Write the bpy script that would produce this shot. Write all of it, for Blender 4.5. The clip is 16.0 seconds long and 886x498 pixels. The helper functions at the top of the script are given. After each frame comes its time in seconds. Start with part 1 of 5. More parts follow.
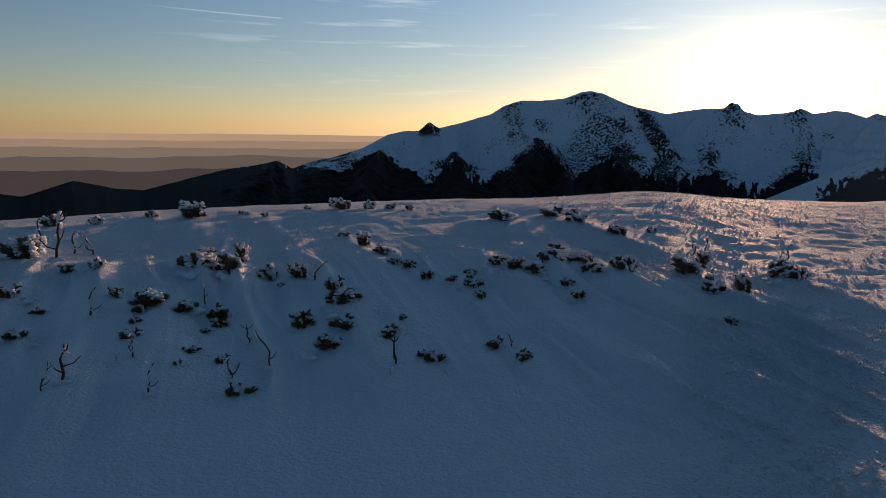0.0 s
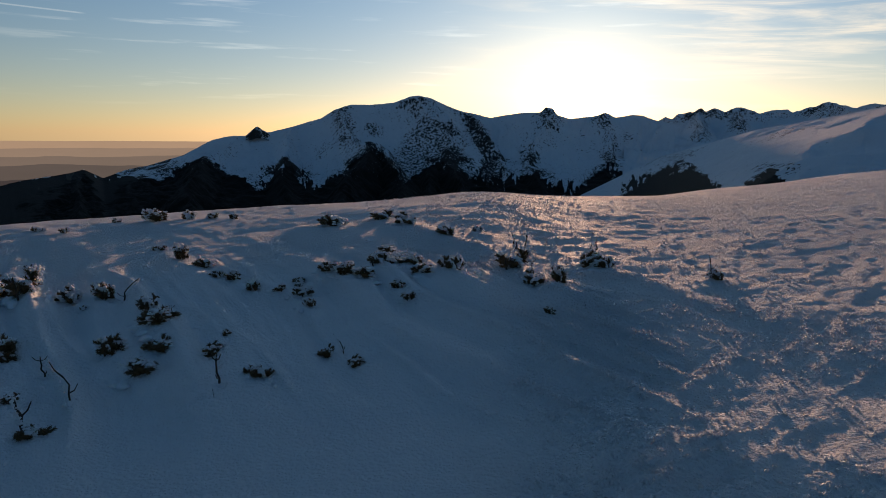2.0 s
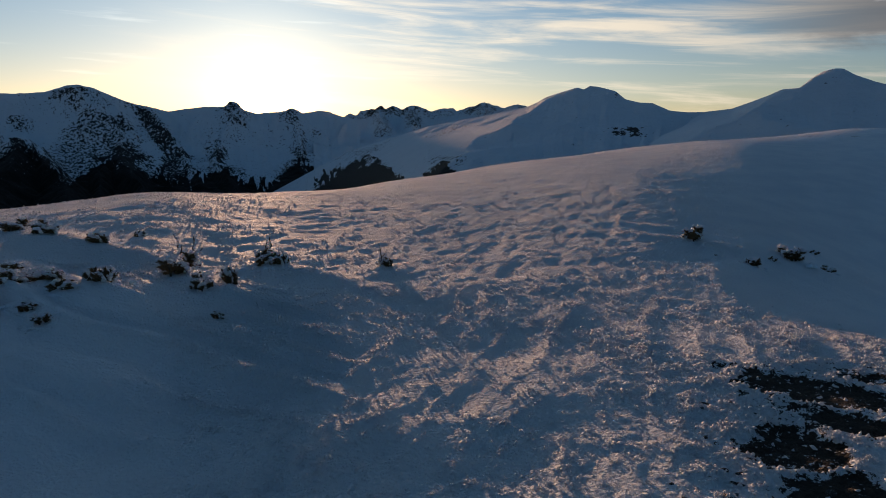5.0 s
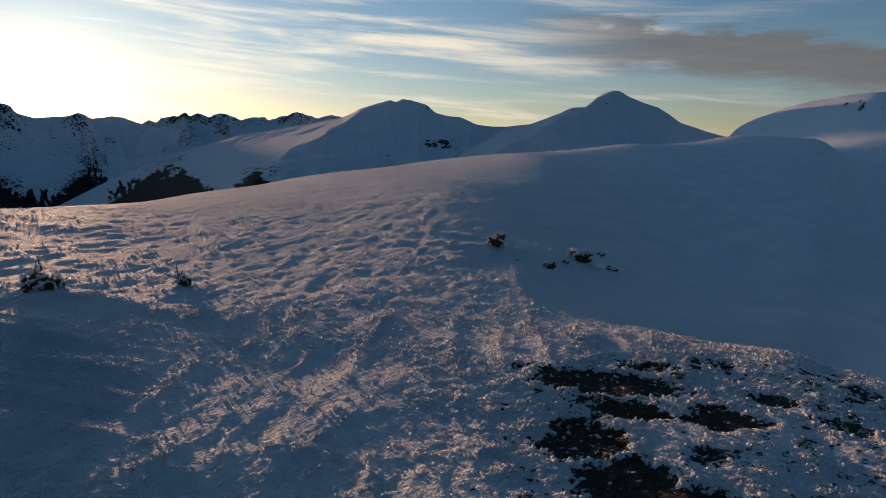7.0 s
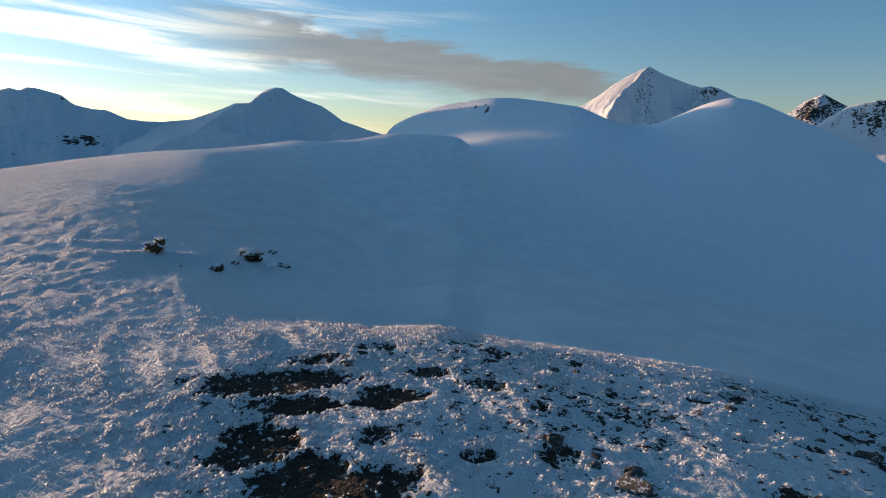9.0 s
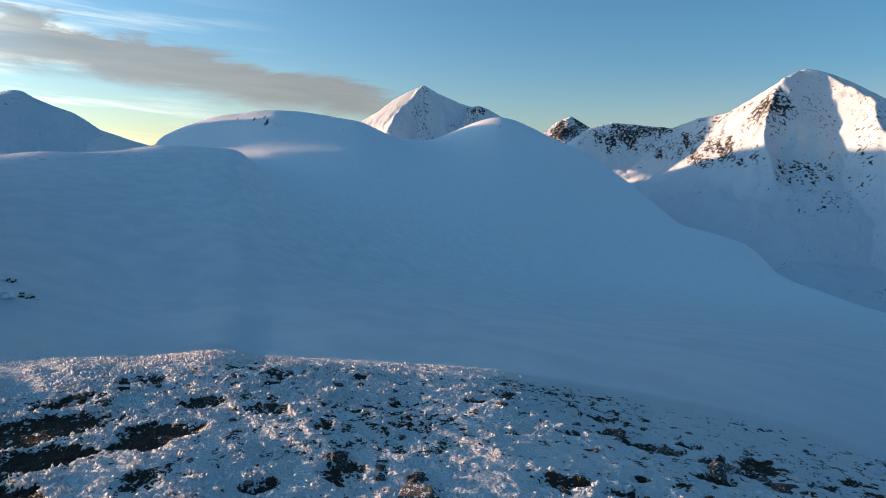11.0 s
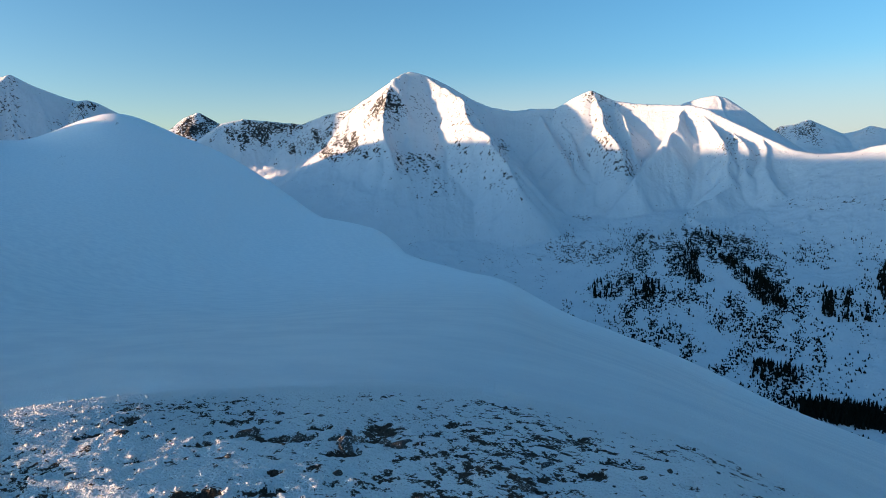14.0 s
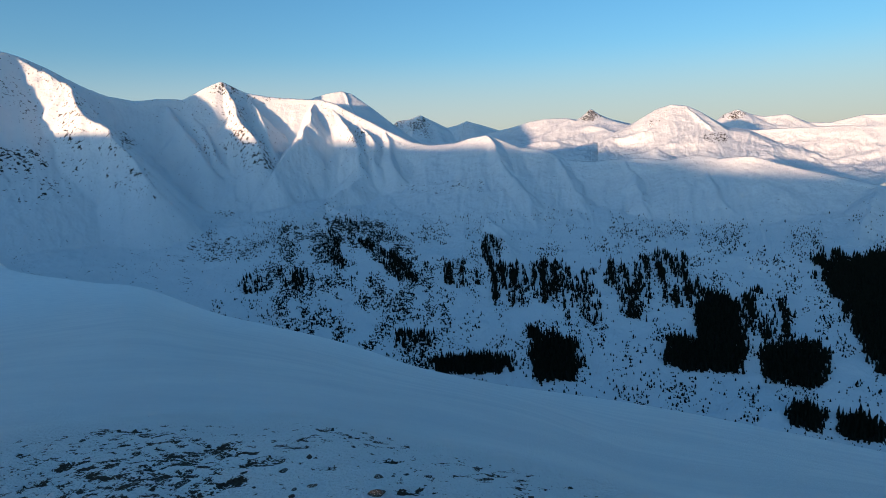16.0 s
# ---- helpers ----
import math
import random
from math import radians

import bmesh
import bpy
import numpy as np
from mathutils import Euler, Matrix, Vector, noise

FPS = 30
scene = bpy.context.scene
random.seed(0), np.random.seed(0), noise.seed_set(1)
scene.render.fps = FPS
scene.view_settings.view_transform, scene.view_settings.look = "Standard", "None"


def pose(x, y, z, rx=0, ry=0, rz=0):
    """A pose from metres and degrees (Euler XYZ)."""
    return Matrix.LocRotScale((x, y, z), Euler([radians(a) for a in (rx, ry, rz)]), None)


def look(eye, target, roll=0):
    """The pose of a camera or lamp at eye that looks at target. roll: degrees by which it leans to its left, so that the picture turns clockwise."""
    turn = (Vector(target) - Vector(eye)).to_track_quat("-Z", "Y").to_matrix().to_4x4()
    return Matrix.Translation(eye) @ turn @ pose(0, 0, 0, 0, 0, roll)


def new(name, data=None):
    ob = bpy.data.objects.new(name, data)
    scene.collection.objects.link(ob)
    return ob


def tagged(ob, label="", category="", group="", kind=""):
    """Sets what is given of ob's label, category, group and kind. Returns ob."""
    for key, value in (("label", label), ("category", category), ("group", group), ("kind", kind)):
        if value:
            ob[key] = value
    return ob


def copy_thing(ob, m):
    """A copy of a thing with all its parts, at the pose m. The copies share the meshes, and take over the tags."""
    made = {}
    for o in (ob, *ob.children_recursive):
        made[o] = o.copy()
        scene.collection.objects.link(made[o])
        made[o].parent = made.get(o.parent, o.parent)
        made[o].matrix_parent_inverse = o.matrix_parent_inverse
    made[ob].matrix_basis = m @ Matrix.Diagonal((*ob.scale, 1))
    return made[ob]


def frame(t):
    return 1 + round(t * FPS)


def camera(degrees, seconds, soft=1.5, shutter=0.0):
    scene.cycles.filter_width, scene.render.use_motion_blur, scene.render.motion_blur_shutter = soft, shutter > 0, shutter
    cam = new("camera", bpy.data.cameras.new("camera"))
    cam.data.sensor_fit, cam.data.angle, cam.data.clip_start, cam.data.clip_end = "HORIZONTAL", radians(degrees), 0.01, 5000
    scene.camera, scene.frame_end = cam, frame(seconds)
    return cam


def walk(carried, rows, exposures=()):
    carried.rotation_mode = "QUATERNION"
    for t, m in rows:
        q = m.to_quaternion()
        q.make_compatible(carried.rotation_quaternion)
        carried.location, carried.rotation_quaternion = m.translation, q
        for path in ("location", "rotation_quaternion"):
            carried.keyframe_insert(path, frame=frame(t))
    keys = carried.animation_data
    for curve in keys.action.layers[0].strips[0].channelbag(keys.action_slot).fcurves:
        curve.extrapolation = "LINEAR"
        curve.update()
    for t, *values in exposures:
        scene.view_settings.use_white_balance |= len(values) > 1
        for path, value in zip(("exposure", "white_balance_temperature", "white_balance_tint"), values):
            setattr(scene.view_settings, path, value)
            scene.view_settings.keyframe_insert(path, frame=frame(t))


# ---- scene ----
cam = camera(69.18, 16.0, soft=0.9)
PATH = [
    (0, (0.000, 0.000, 1.600), (-0.043, 19.654, -2.103), 0.73),
    (0.5, (0.024, 0.004, 1.600), (1.505, 19.650, -1.837), 1.00),
    (1, (0.060, 0.009, 1.600), (3.094, 19.494, -1.735), 0.29),
    (1.5, (0.074, 0.010, 1.600), (4.027, 19.342, -1.662), 0.48),
    (2, (0.085, 0.031, 1.600), (5.012, 19.088, -1.941), 0.32),
    (2.5, (0.089, 0.044, 1.600), (6.253, 18.749, -1.885), 0.06),
    (3, (0.105, 0.040, 1.600), (8.031, 18.032, -2.068), 0.16),
    (3.5, (0.126, 0.019, 1.600), (9.029, 17.510, -2.248), 0.21),
    (4, (0.195, 0.014, 1.600), (10.340, 16.859, -2.052), 1.33),
    (4.5, (0.289, -0.016, 1.600), (11.910, 15.858, -2.001), 0.82),
    (7, (0.508, -0.049, 1.600), (17.177, 10.531, -1.596), 1.30),
    (7.5, (0.557, -0.092, 1.600), (17.731, 9.665, -1.539), 0.57),
    (8, (0.588, -0.104, 1.600), (18.554, 8.032, -1.725), 0.61),
    (8.5, (0.592, -0.115, 1.600), (19.822, 4.352, -1.603), 0.98),
    (11, (0.636, -0.193, 1.600), (19.782, -5.407, -0.898), 1.51),
    (11.5, (0.628, -0.224, 1.600), (19.212, -7.299, -0.539), 1.17),
    (12, (0.616, -0.244, 1.600), (18.626, -8.659, -0.593), 0.64),
    (12.5, (0.616, -0.243, 1.600), (17.779, -10.209, -0.875), 0.09),
    (13, (0.588, -0.275, 1.600), (16.934, -11.498, -1.014), -1.06),
    (13.5, (0.573, -0.328, 1.600), (15.906, -12.890, -1.066), -0.26),
    (14, (0.551, -0.375, 1.600), (14.249, -14.725, -0.937), -0.83),
    (14.5, (0.521, -0.399, 1.600), (11.920, -16.643, -0.888), -1.21),
    (15, (0.502, -0.440, 1.600), (9.754, -17.996, -0.884), -1.57),
    (15.5, (0.475, -0.468, 1.600), (6.925, -19.197, -1.162), -1.70),
    (16, (0.448, -0.497, 1.600), (4.787, -19.788, -1.403), -1.88),
]
EXPOSURES = [(0, 0.7, 6550, 11), (3.5, 0.55, 6500, 10), (7, 0.58, 6350, 8), (8.6, 1.36, 6120, 3), (11, 1.86, 6060, 0), (13.5, 2.2, 6040, -1), (16, 1.92, 6040, 0)]
walk(cam, [(t, look(eye, target, roll)) for t, eye, target, roll in PATH], EXPOSURES)

# ---- world and sun ----
SUN_AZ, SUN_EL = 26.1, 2.3          # compass degrees from +y, height in degrees


def way_to(az, el):
    a, e = radians(az), radians(el)
    return Vector((math.sin(a) * math.cos(e), math.cos(a) * math.cos(e), math.sin(e)))


sun_data = bpy.data.lights.new("sun", "SUN")
sun_data.energy, sun_data.angle, sun_data.color = 2.8, radians(1.6), (1.0, 0.58, 0.35)
sun = new("sun", sun_data)
sun.matrix_world = look(way_to(SUN_AZ, SUN_EL) * 3000, (0, 0, 0))


class Nodes:
    """Short hand for a node tree."""

    def __init__(self, tree):
        self.tree = tree

    def add(self, kind, **values):
        n = self.tree.nodes.new(kind)
        for key, value in values.items():
            setattr(n, key, value)
        return n

    def set(self, socket, value):
        if isinstance(value, bpy.types.NodeSocket):
            self.tree.links.new(value, socket)
        else:
            socket.default_value = value

    def math(self, op, a, b=0.0, c=0.0, clamp=False):
        n = self.add("ShaderNodeMath", operation=op, use_clamp=clamp)
        for s, v in zip(n.inputs, (a, b, c)):
            self.set(s, v)
        return n.outputs[0]

    def mix(self, fac, a, b, blend="MIX"):
        n = self.add("ShaderNodeMix", data_type="RGBA", blend_type=blend)
        n.clamp_factor = True
        self.set(n.inputs[0], fac)
        for s, v in ((n.inputs[6], a), (n.inputs[7], b)):
            self.set(s, v if isinstance(v, bpy.types.NodeSocket) else (*v, 1.0))
        return n.outputs[2]

    def step(self, value, low, high, to_low=0.0, to_high=1.0):
        n = self.add("ShaderNodeMapRange", interpolation_type="SMOOTHSTEP")
        for s, v in zip(n.inputs, (value, low, high, to_low, to_high)):
            self.set(s, v)
        return n.outputs[0]

    def noise(self, vector, scale, detail=4.0, rough=0.55, kind="FBM", warp=0.0):
        n = self.add("ShaderNodeTexNoise", noise_type=kind)
        self.set(n.inputs["Vector"], vector)
        n.inputs["Scale"].default_value, n.inputs["Detail"].default_value = scale, detail
        n.inputs["Roughness"].default_value, n.inputs["Distortion"].default_value = rough, warp
        return n.outputs["Fac"]

    def joined(self, x, y, z=0.0):
        n = self.add("ShaderNodeCombineXYZ")
        for s, v in zip(n.inputs, (x, y, z)):
            self.set(s, v)
        return n.outputs[0]

    def stretched(self, vector, scale, turn=(0, 0, 0)):
        n = self.add("ShaderNodeMapping")
        self.set(n.inputs["Vector"], vector)
        n.inputs["Scale"].default_value = scale
        n.inputs["Rotation"].default_value = [radians(v) for v in turn]
        return n.outputs[0]


def build_world():
    world = bpy.data.worlds.new("evening_sky")
    scene.world = world
    world.use_nodes = True
    world.node_tree.nodes.clear()
    n = Nodes(world.node_tree)
    place = n.add("ShaderNodeTexCoord").outputs["Generated"]
    sky = n.add("ShaderNodeTexSky", sky_type="NISHITA", sun_disc=False)
    sky.sun_elevation, sky.sun_rotation = radians(SUN_EL), radians(SUN_AZ)
    sky.altitude, sky.air_density, sky.dust_density, sky.ozone_density = 1800, 1.0, 1.2, 2.0
    split = n.add("ShaderNodeSeparateXYZ")
    n.set(split.inputs[0], place)
    x, y, z = split.outputs
    az = n.math("MULTIPLY", n.math("ARCTAN2", x, y), 180 / math.pi)
    el = n.math("MULTIPLY", n.math("ARCSINE", z), 180 / math.pi)
    # aureole round the low sun
    dot = n.add("ShaderNodeVectorMath", operation="DOT_PRODUCT")
    n.set(dot.inputs[0], place)
    dot.inputs[1].default_value = way_to(SUN_AZ, 2.0)
    off = n.math("MULTIPLY", n.math("ARCCOSINE", n.math("MINIMUM", dot.outputs["Value"], 1.0)), 180 / math.pi)
    wide = n.math("EXPONENT", n.math("MULTIPLY", off, -1 / 5.0))
    tight = n.math("EXPONENT", n.math("MULTIPLY", off, -1 / 1.6))
    # cirrus: long streaks, denser and greyer away from the sun
    flat = n.joined(n.math("MULTIPLY", az, 0.05), n.math("ADD", n.math("MULTIPLY", el, 0.62), n.math("MULTIPLY", az, 0.03)), 0.0)
    streak = n.noise(flat, 1.15, 7.0, 0.6, warp=0.5)
    bank = n.noise(n.joined(n.math("MULTIPLY", az, 0.022), n.math("MULTIPLY", el, 0.20), 3.0), 1.4, 3.0)
    low, high = n.step(az, 12, 34), n.step(az, 78, 94)
    reach = n.math("MULTIPLY", low, n.math("SUBTRACT", 1.0, high))
    layer = n.math("MULTIPLY", n.step(el, 0.5, 3.0), n.math("SUBTRACT", 1.0, n.step(el, 9.0, 15.0)))
    density = n.math("ADD", n.math("MULTIPLY", streak, 0.65), n.math("MULTIPLY", bank, 0.45))
    cover = n.math("MULTIPLY", n.step(density, 0.50, 0.70), n.math("MULTIPLY", reach, layer))
    grey = n.step(az, 45, 95)
    tone = n.mix(grey, (1.0, 0.80, 0.54), (0.33, 0.33, 0.35))
    away = n.step(off, 40, 110)
    tint_low = n.mix(away, (0.98, 0.98, 1.10), (0.86, 0.97, 1.22))
    belt = n.math("MULTIPLY", n.step(off, 70, 130), n.math("SUBTRACT", 1.0, n.step(el, 2.0, 9.0)))
    base = n.mix(1.0, sky.outputs[0], n.mix(n.step(el, 1.0, 14.0), tint_low, (0.74, 1.0, 1.22)), "MULTIPLY")
    base = n.mix(n.math("MULTIPLY", belt, 0.6), base, (1.9, 1.85, 2.1))
    base = n.mix(1.0, base, n.mix(n.step(el, 16.0, 45.0), (1, 1, 1), (0.78, 1.0, 1.02)), "MULTIPLY")
    bright = n.mix(1.0, tone, (9.0, 9.0, 9.0), "MULTIPLY")
    cloudy = n.mix(n.math("MULTIPLY", cover, 0.75), base, bright)
    # grey bank sloping down towards the west, torn along its upper edge
    past = n.math("SUBTRACT", az, 72.0)
    ragged = n.math("MULTIPLY", n.math("SUBTRACT", n.noise(n.joined(n.math("MULTIPLY", az, 0.11), n.math("MULTIPLY", el, 0.5), 8.0), 1.3, 7.0, 0.62, warp=0.6), 0.5), 5.5)
    upper = n.math("ADD", n.math("SUBTRACT", 10.9, n.math("MULTIPLY", past, 0.135)), ragged)
    under = n.math("ADD", n.math("SUBTRACT", 6.4, n.math("MULTIPLY", past, 0.11)), n.math("MULTIPLY", ragged, 0.6))
    inside = n.math("MULTIPLY", n.step(n.math("SUBTRACT", upper, el), 0.0, 1.0), n.step(n.math("SUBTRACT", el, under), -0.4, 1.4))
    inside = n.math("MULTIPLY", inside, n.math("MULTIPLY", n.step(az, 60, 76), n.math("SUBTRACT", 1.0, n.step(az, 97, 107))))
    murk = n.mix(n.noise(flat, 2.2, 5.0), (0.55, 0.585, 0.67), (1.15, 1.06, 1.04))
    cloudy = n.mix(n.math("MULTIPLY", inside, 0.93), cloudy, murk)
    # a thin vapour trail and wisps high over the lowland
    trail = n.math("ABSOLUTE", n.math("SUBTRACT", el, n.math("SUBTRACT", 8.2, n.math("MULTIPLY", az, 0.0342))))
    line = n.math("MULTIPLY", n.math("SUBTRACT", 1.0, n.step(trail, 0.02, 0.08)), n.math("MULTIPLY", n.step(az, -25, -19), n.math("SUBTRACT", 1.0, n.step(az, -14.2, -13.4))))
    wisp = n.noise(n.joined(n.math("MULTIPLY", az, 0.09), n.math("MULTIPLY", el, 1.5), 5.0), 1.0, 5.0, 0.55)
    thin = n.math("MULTIPLY", n.step(wisp, 0.56, 0.74), n.math("MULTIPLY", n.step(el, 1.5, 4.0), n.math("MULTIPLY", n.step(az, -30, -5), n.math("SUBTRACT", 1.0, n.step(az, 30, 45)))))
    soft = n.add("ShaderNodeVectorMath", operation="SCALE")
    soft.inputs[0].default_value = (4.0, 3.5, 2.7)
    n.set(soft.inputs["Scale"], n.math("ADD", n.math("MULTIPLY", line, 0.3), n.math("MULTIPLY", thin, 0.4)))
    cloudy = n.mix(1.0, cloudy, soft.outputs[0], "ADD")
    glow = n.add("ShaderNodeVectorMath", operation="SCALE")
    glow.inputs[0].default_value = (8.0, 6.0, 3.5)
    n.set(glow.inputs["Scale"], n.math("ADD", n.math("MULTIPLY", wide, 0.30), n.math("MULTIPLY", tight, 2.8)))
    haze = n.add("ShaderNodeVectorMath", operation="SCALE")
    haze.inputs[0].default_value = (4.2, 2.9, 1.7)
    lowly = n.math("EXPONENT", n.math("MULTIPLY", n.math("MAXIMUM", el, 0.0), -1 / 5.0))
    n.set(haze.inputs["Scale"], n.math("MULTIPLY", lowly, n.math("EXPONENT", n.math("MULTIPLY", off, -1 / 45.0))))
    broad = n.add("ShaderNodeVectorMath", operation="SCALE")
    broad.inputs[0].default_value = (1.9, 2.5, 3.1)
    n.set(broad.inputs["Scale"], n.math("EXPONENT", n.math("MULTIPLY", off, -1 / 28.0)))
    total = n.mix(1.0, n.mix(1.0, n.mix(1.0, cloudy, glow.outputs[0], "ADD"), haze.outputs[0], "ADD"), broad.outputs[0], "ADD")
    back = n.add("ShaderNodeBackground")
    n.set(back.inputs[0], total)
    back.inputs[1].default_value = 0.08
    out = n.add("ShaderNodeOutputWorld")
    n.set(out.inputs[0], back.outputs[0])


build_world()


# ---- materials ----
def material(name):
    m = bpy.data.materials.new(name)
    m.use_nodes = True
    m.node_tree.nodes.clear()
    n = Nodes(m.node_tree)
    shader = n.add("ShaderNodeBsdfPrincipled")
    out = n.add("ShaderNodeOutputMaterial")
    n.set(out.inputs[0], shader.outputs[0])
    return m, n, shader


def bumped(n, shader, height, strength, distance):
    b = n.add("ShaderNodeBump")
    n.set(b.inputs["Height"], height)
    b.inputs["Strength"].default_value, b.inputs["Distance"].default_value = strength, distance
    n.set(shader.inputs["Normal"], b.outputs[0])


def value_of(n, name):
    return n.add("ShaderNodeAttribute", attribute_name=name).outputs["Fac"]


def ground_material():
    m, n, s = material("crusted_snow_and_gravel")
    where = n.add("ShaderNodeTexCoord").outputs["Object"]
    fine, grit = n.noise(where, 9.0, 6.0, 0.6), n.noise(where, 60.0, 4.0, 0.6)
    packed = n.noise(n.stretched(where, (0.25, 0.6, 1), (0, 0, 20)), 1.0, 6.0, 0.6)
    snow = n.mix(n.math("ADD", n.math("MULTIPLY", fine, 0.4), n.step(packed, 0.3, 0.7, 0.0, 0.7)), (0.76, 0.785, 0.82), (0.90, 0.905, 0.91))
    earth = n.mix(n.noise(where, 35.0, 6.0, 0.7), (0.018, 0.015, 0.013), (0.13, 0.10, 0.075))
    pits = n.noise(n.stretched(where, (1.0, 1.25, 1.0), (0, 0, 25)), 10.0, 6.0, 0.66, warp=0.3)
    bare = n.math("ADD", value_of(n, "bare"), n.math("MULTIPLY", n.math("SUBTRACT", pits, 0.5), 1.9))
    bare = n.math("ADD", bare, n.math("MULTIPLY", n.math("SUBTRACT", grit, 0.5), 0.8))
    mask = n.step(bare, 0.46, 0.54)
    n.set(s.inputs["Base Color"], n.mix(mask, snow, earth))
    n.set(s.inputs["Roughness"], n.step(mask, 0.0, 1.0, 0.8, 0.95))
    s.inputs["Specular IOR Level"].default_value = 0.18
    # light wanders a few centimetres through the snow
    s.subsurface_method = "BURLEY"
    n.set(s.inputs["Subsurface Weight"], n.step(mask, 0.0, 1.0, 0.6, 0.0))
    s.inputs["Subsurface Radius"].default_value = (1.0, 0.85, 0.7)
    s.inputs["Subsurface Scale"].default_value = 0.016
    rough = n.add("ShaderNodeMix", data_type="FLOAT")
    n.set(rough.inputs[0], value_of(n, "crust"))
    rough.inputs[2].default_value, rough.inputs[3].default_value = 0.22, 1.0
    grains = n.add("ShaderNodeTexVoronoi", feature="SMOOTH_F1")
    n.set(grains.inputs["Vector"], where)
    grains.inputs["Scale"].default_value, grains.inputs["Detail"].default_value = 42.0, 2.0
    fluff = n.math("SUBTRACT", n.math("MULTIPLY", n.noise(where, 18.0, 8.0, 0.72), 1.6), n.math("MULTIPLY", grains.outputs["Distance"], 1.5))
    ripples = n.noise(n.stretched(where, (1.6, 5.0, 1), (0, 0, 25)), 1.0, 6.0, 0.62, warp=0.4)
    waves = n.noise(n.stretched(where, (0.6, 2.4, 1), (0, 0, 25)), 1.0, 5.0, 0.6, warp=0.4)
    clods = n.math("ADD", n.math("MULTIPLY", fluff, 1.2), n.math("ADD", n.math("MULTIPLY", ripples, 1.1), n.math("ADD", n.math("MULTIPLY", waves, 1.0), n.math("MULTIPLY", n.noise(where, 6.0, 5.0, 0.65), 2.4))))
    relief = n.math("ADD", n.math("MULTIPLY", clods, rough.outputs[0]), n.math("MULTIPLY", n.noise(where, 75.0, 3.0, 0.6), 0.36))
    bumped(n, s, relief, 1.0, 0.075)
    return m


def mountain_material(name, rock=(0.036, 0.031, 0.028), wood=(0.010, 0.010, 0.009), grain=0.02):
    """Snow with rock where the rock value is high and dark woods where the wood value is."""
    m, n, s = material(name)
    where = n.add("ShaderNodeTexCoord").outputs["Object"]
    speck, patch = n.noise(n.stretched(where, (1.0, 1.0, 0.5)), grain * 5.5, 7.0, 0.66), n.noise(where, grain, 5.0, 0.6)
    snow = n.mix(patch, (0.61, 0.64, 0.685), (0.74, 0.76, 0.785))
    stone = n.mix(speck, tuple(0.5 * v for v in rock), tuple(1.7 * v for v in rock))
    r = n.math("ADD", value_of(n, "rock"), n.math("MULTIPLY", n.math("SUBTRACT", speck, 0.5), 2.7))
    w = n.math("ADD", value_of(n, "wood"), n.math("MULTIPLY", n.math("SUBTRACT", speck, 0.5), 1.0))
    colour = n.mix(n.step(r, 0.46, 0.56), snow, stone)
    dots = n.add("ShaderNodeTexVoronoi", voronoi_dimensions="3D")
    n.set(dots.inputs["Vector"], where)
    dots.inputs["Scale"].default_value = 1 / 6.5
    luck = n.add("ShaderNodeSeparateColor")
    n.set(luck.inputs[0], dots.outputs["Color"])
    size = n.math("MULTIPLY", n.math("MULTIPLY", luck.outputs[0], value_of(n, "scrub")), 0.62)
    colour = n.mix(n.math("LESS_THAN", dots.outputs["Distance"], size), colour, wood)
    colour = n.mix(n.step(w, 0.44, 0.56), colour, wood)
    n.set(s.inputs["Base Color"], colour)
    s.inputs["Roughness"].default_value = 0.85
    s.inputs["Specular IOR Level"].default_value = 0.1
    bumped(n, s, n.math("ADD", patch, n.math("MULTIPLY", speck, 0.55)), 0.7, 0.15 / grain)
    return m


# stands in for air haze: the surface itself glows in a hazy tone
def painted_haze_material(name, colour, strength):
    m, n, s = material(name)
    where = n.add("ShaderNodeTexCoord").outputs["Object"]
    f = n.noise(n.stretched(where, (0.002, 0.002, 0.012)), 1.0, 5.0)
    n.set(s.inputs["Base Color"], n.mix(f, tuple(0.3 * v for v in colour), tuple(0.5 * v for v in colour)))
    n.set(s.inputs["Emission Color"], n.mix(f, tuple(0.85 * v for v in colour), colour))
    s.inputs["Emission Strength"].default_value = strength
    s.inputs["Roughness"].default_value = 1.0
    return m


GROUND = ground_material()
SNOWY = mountain_material("snow_and_rock")


# ---- terrain tools ----
def scatter_value(ix, iy, seed):
    h = (ix.astype(np.int64) * 374761393 + iy.astype(np.int64) * 668265263 + seed * 974634777) & 0xFFFFFFFF
    h = ((h ^ (h >> 13)) * 1274126177) & 0xFFFFFFFF
    return ((h ^ (h >> 16)) & 0xFFFF) / 32767.5 - 1.0


def soft_noise(x, y, seed=0):
    ix, iy = np.floor(x), np.floor(y)
    u, v = x - ix, y - iy
    u, v = u * u * u * (u * (6 * u - 15) + 10), v * v * v * (v * (6 * v - 15) + 10)
    a, b = scatter_value(ix, iy, seed), scatter_value(ix + 1, iy, seed)
    c, d = scatter_value(ix, iy + 1, seed), scatter_value(ix + 1, iy + 1, seed)
    return (a + (b - a) * u) * (1 - v) + (c + (d - c) * u) * v


def layered(x, y, octaves=4, seed=0, gain=0.5, ridged=False):
    total, size, weight = 0.0, 1.0, 0.0
    for k in range(octaves):
        c, s = math.cos(0.6 * k), math.sin(0.6 * k)
        v = soft_noise((x * c - y * s) * 2.03**k + 17 * k, (x * s + y * c) * 2.03**k - 9 * k, seed + k)
        total = total + size * ((1 - 2 * np.abs(v)) if ridged else v)
        weight += size
        size *= gain
    return total / weight


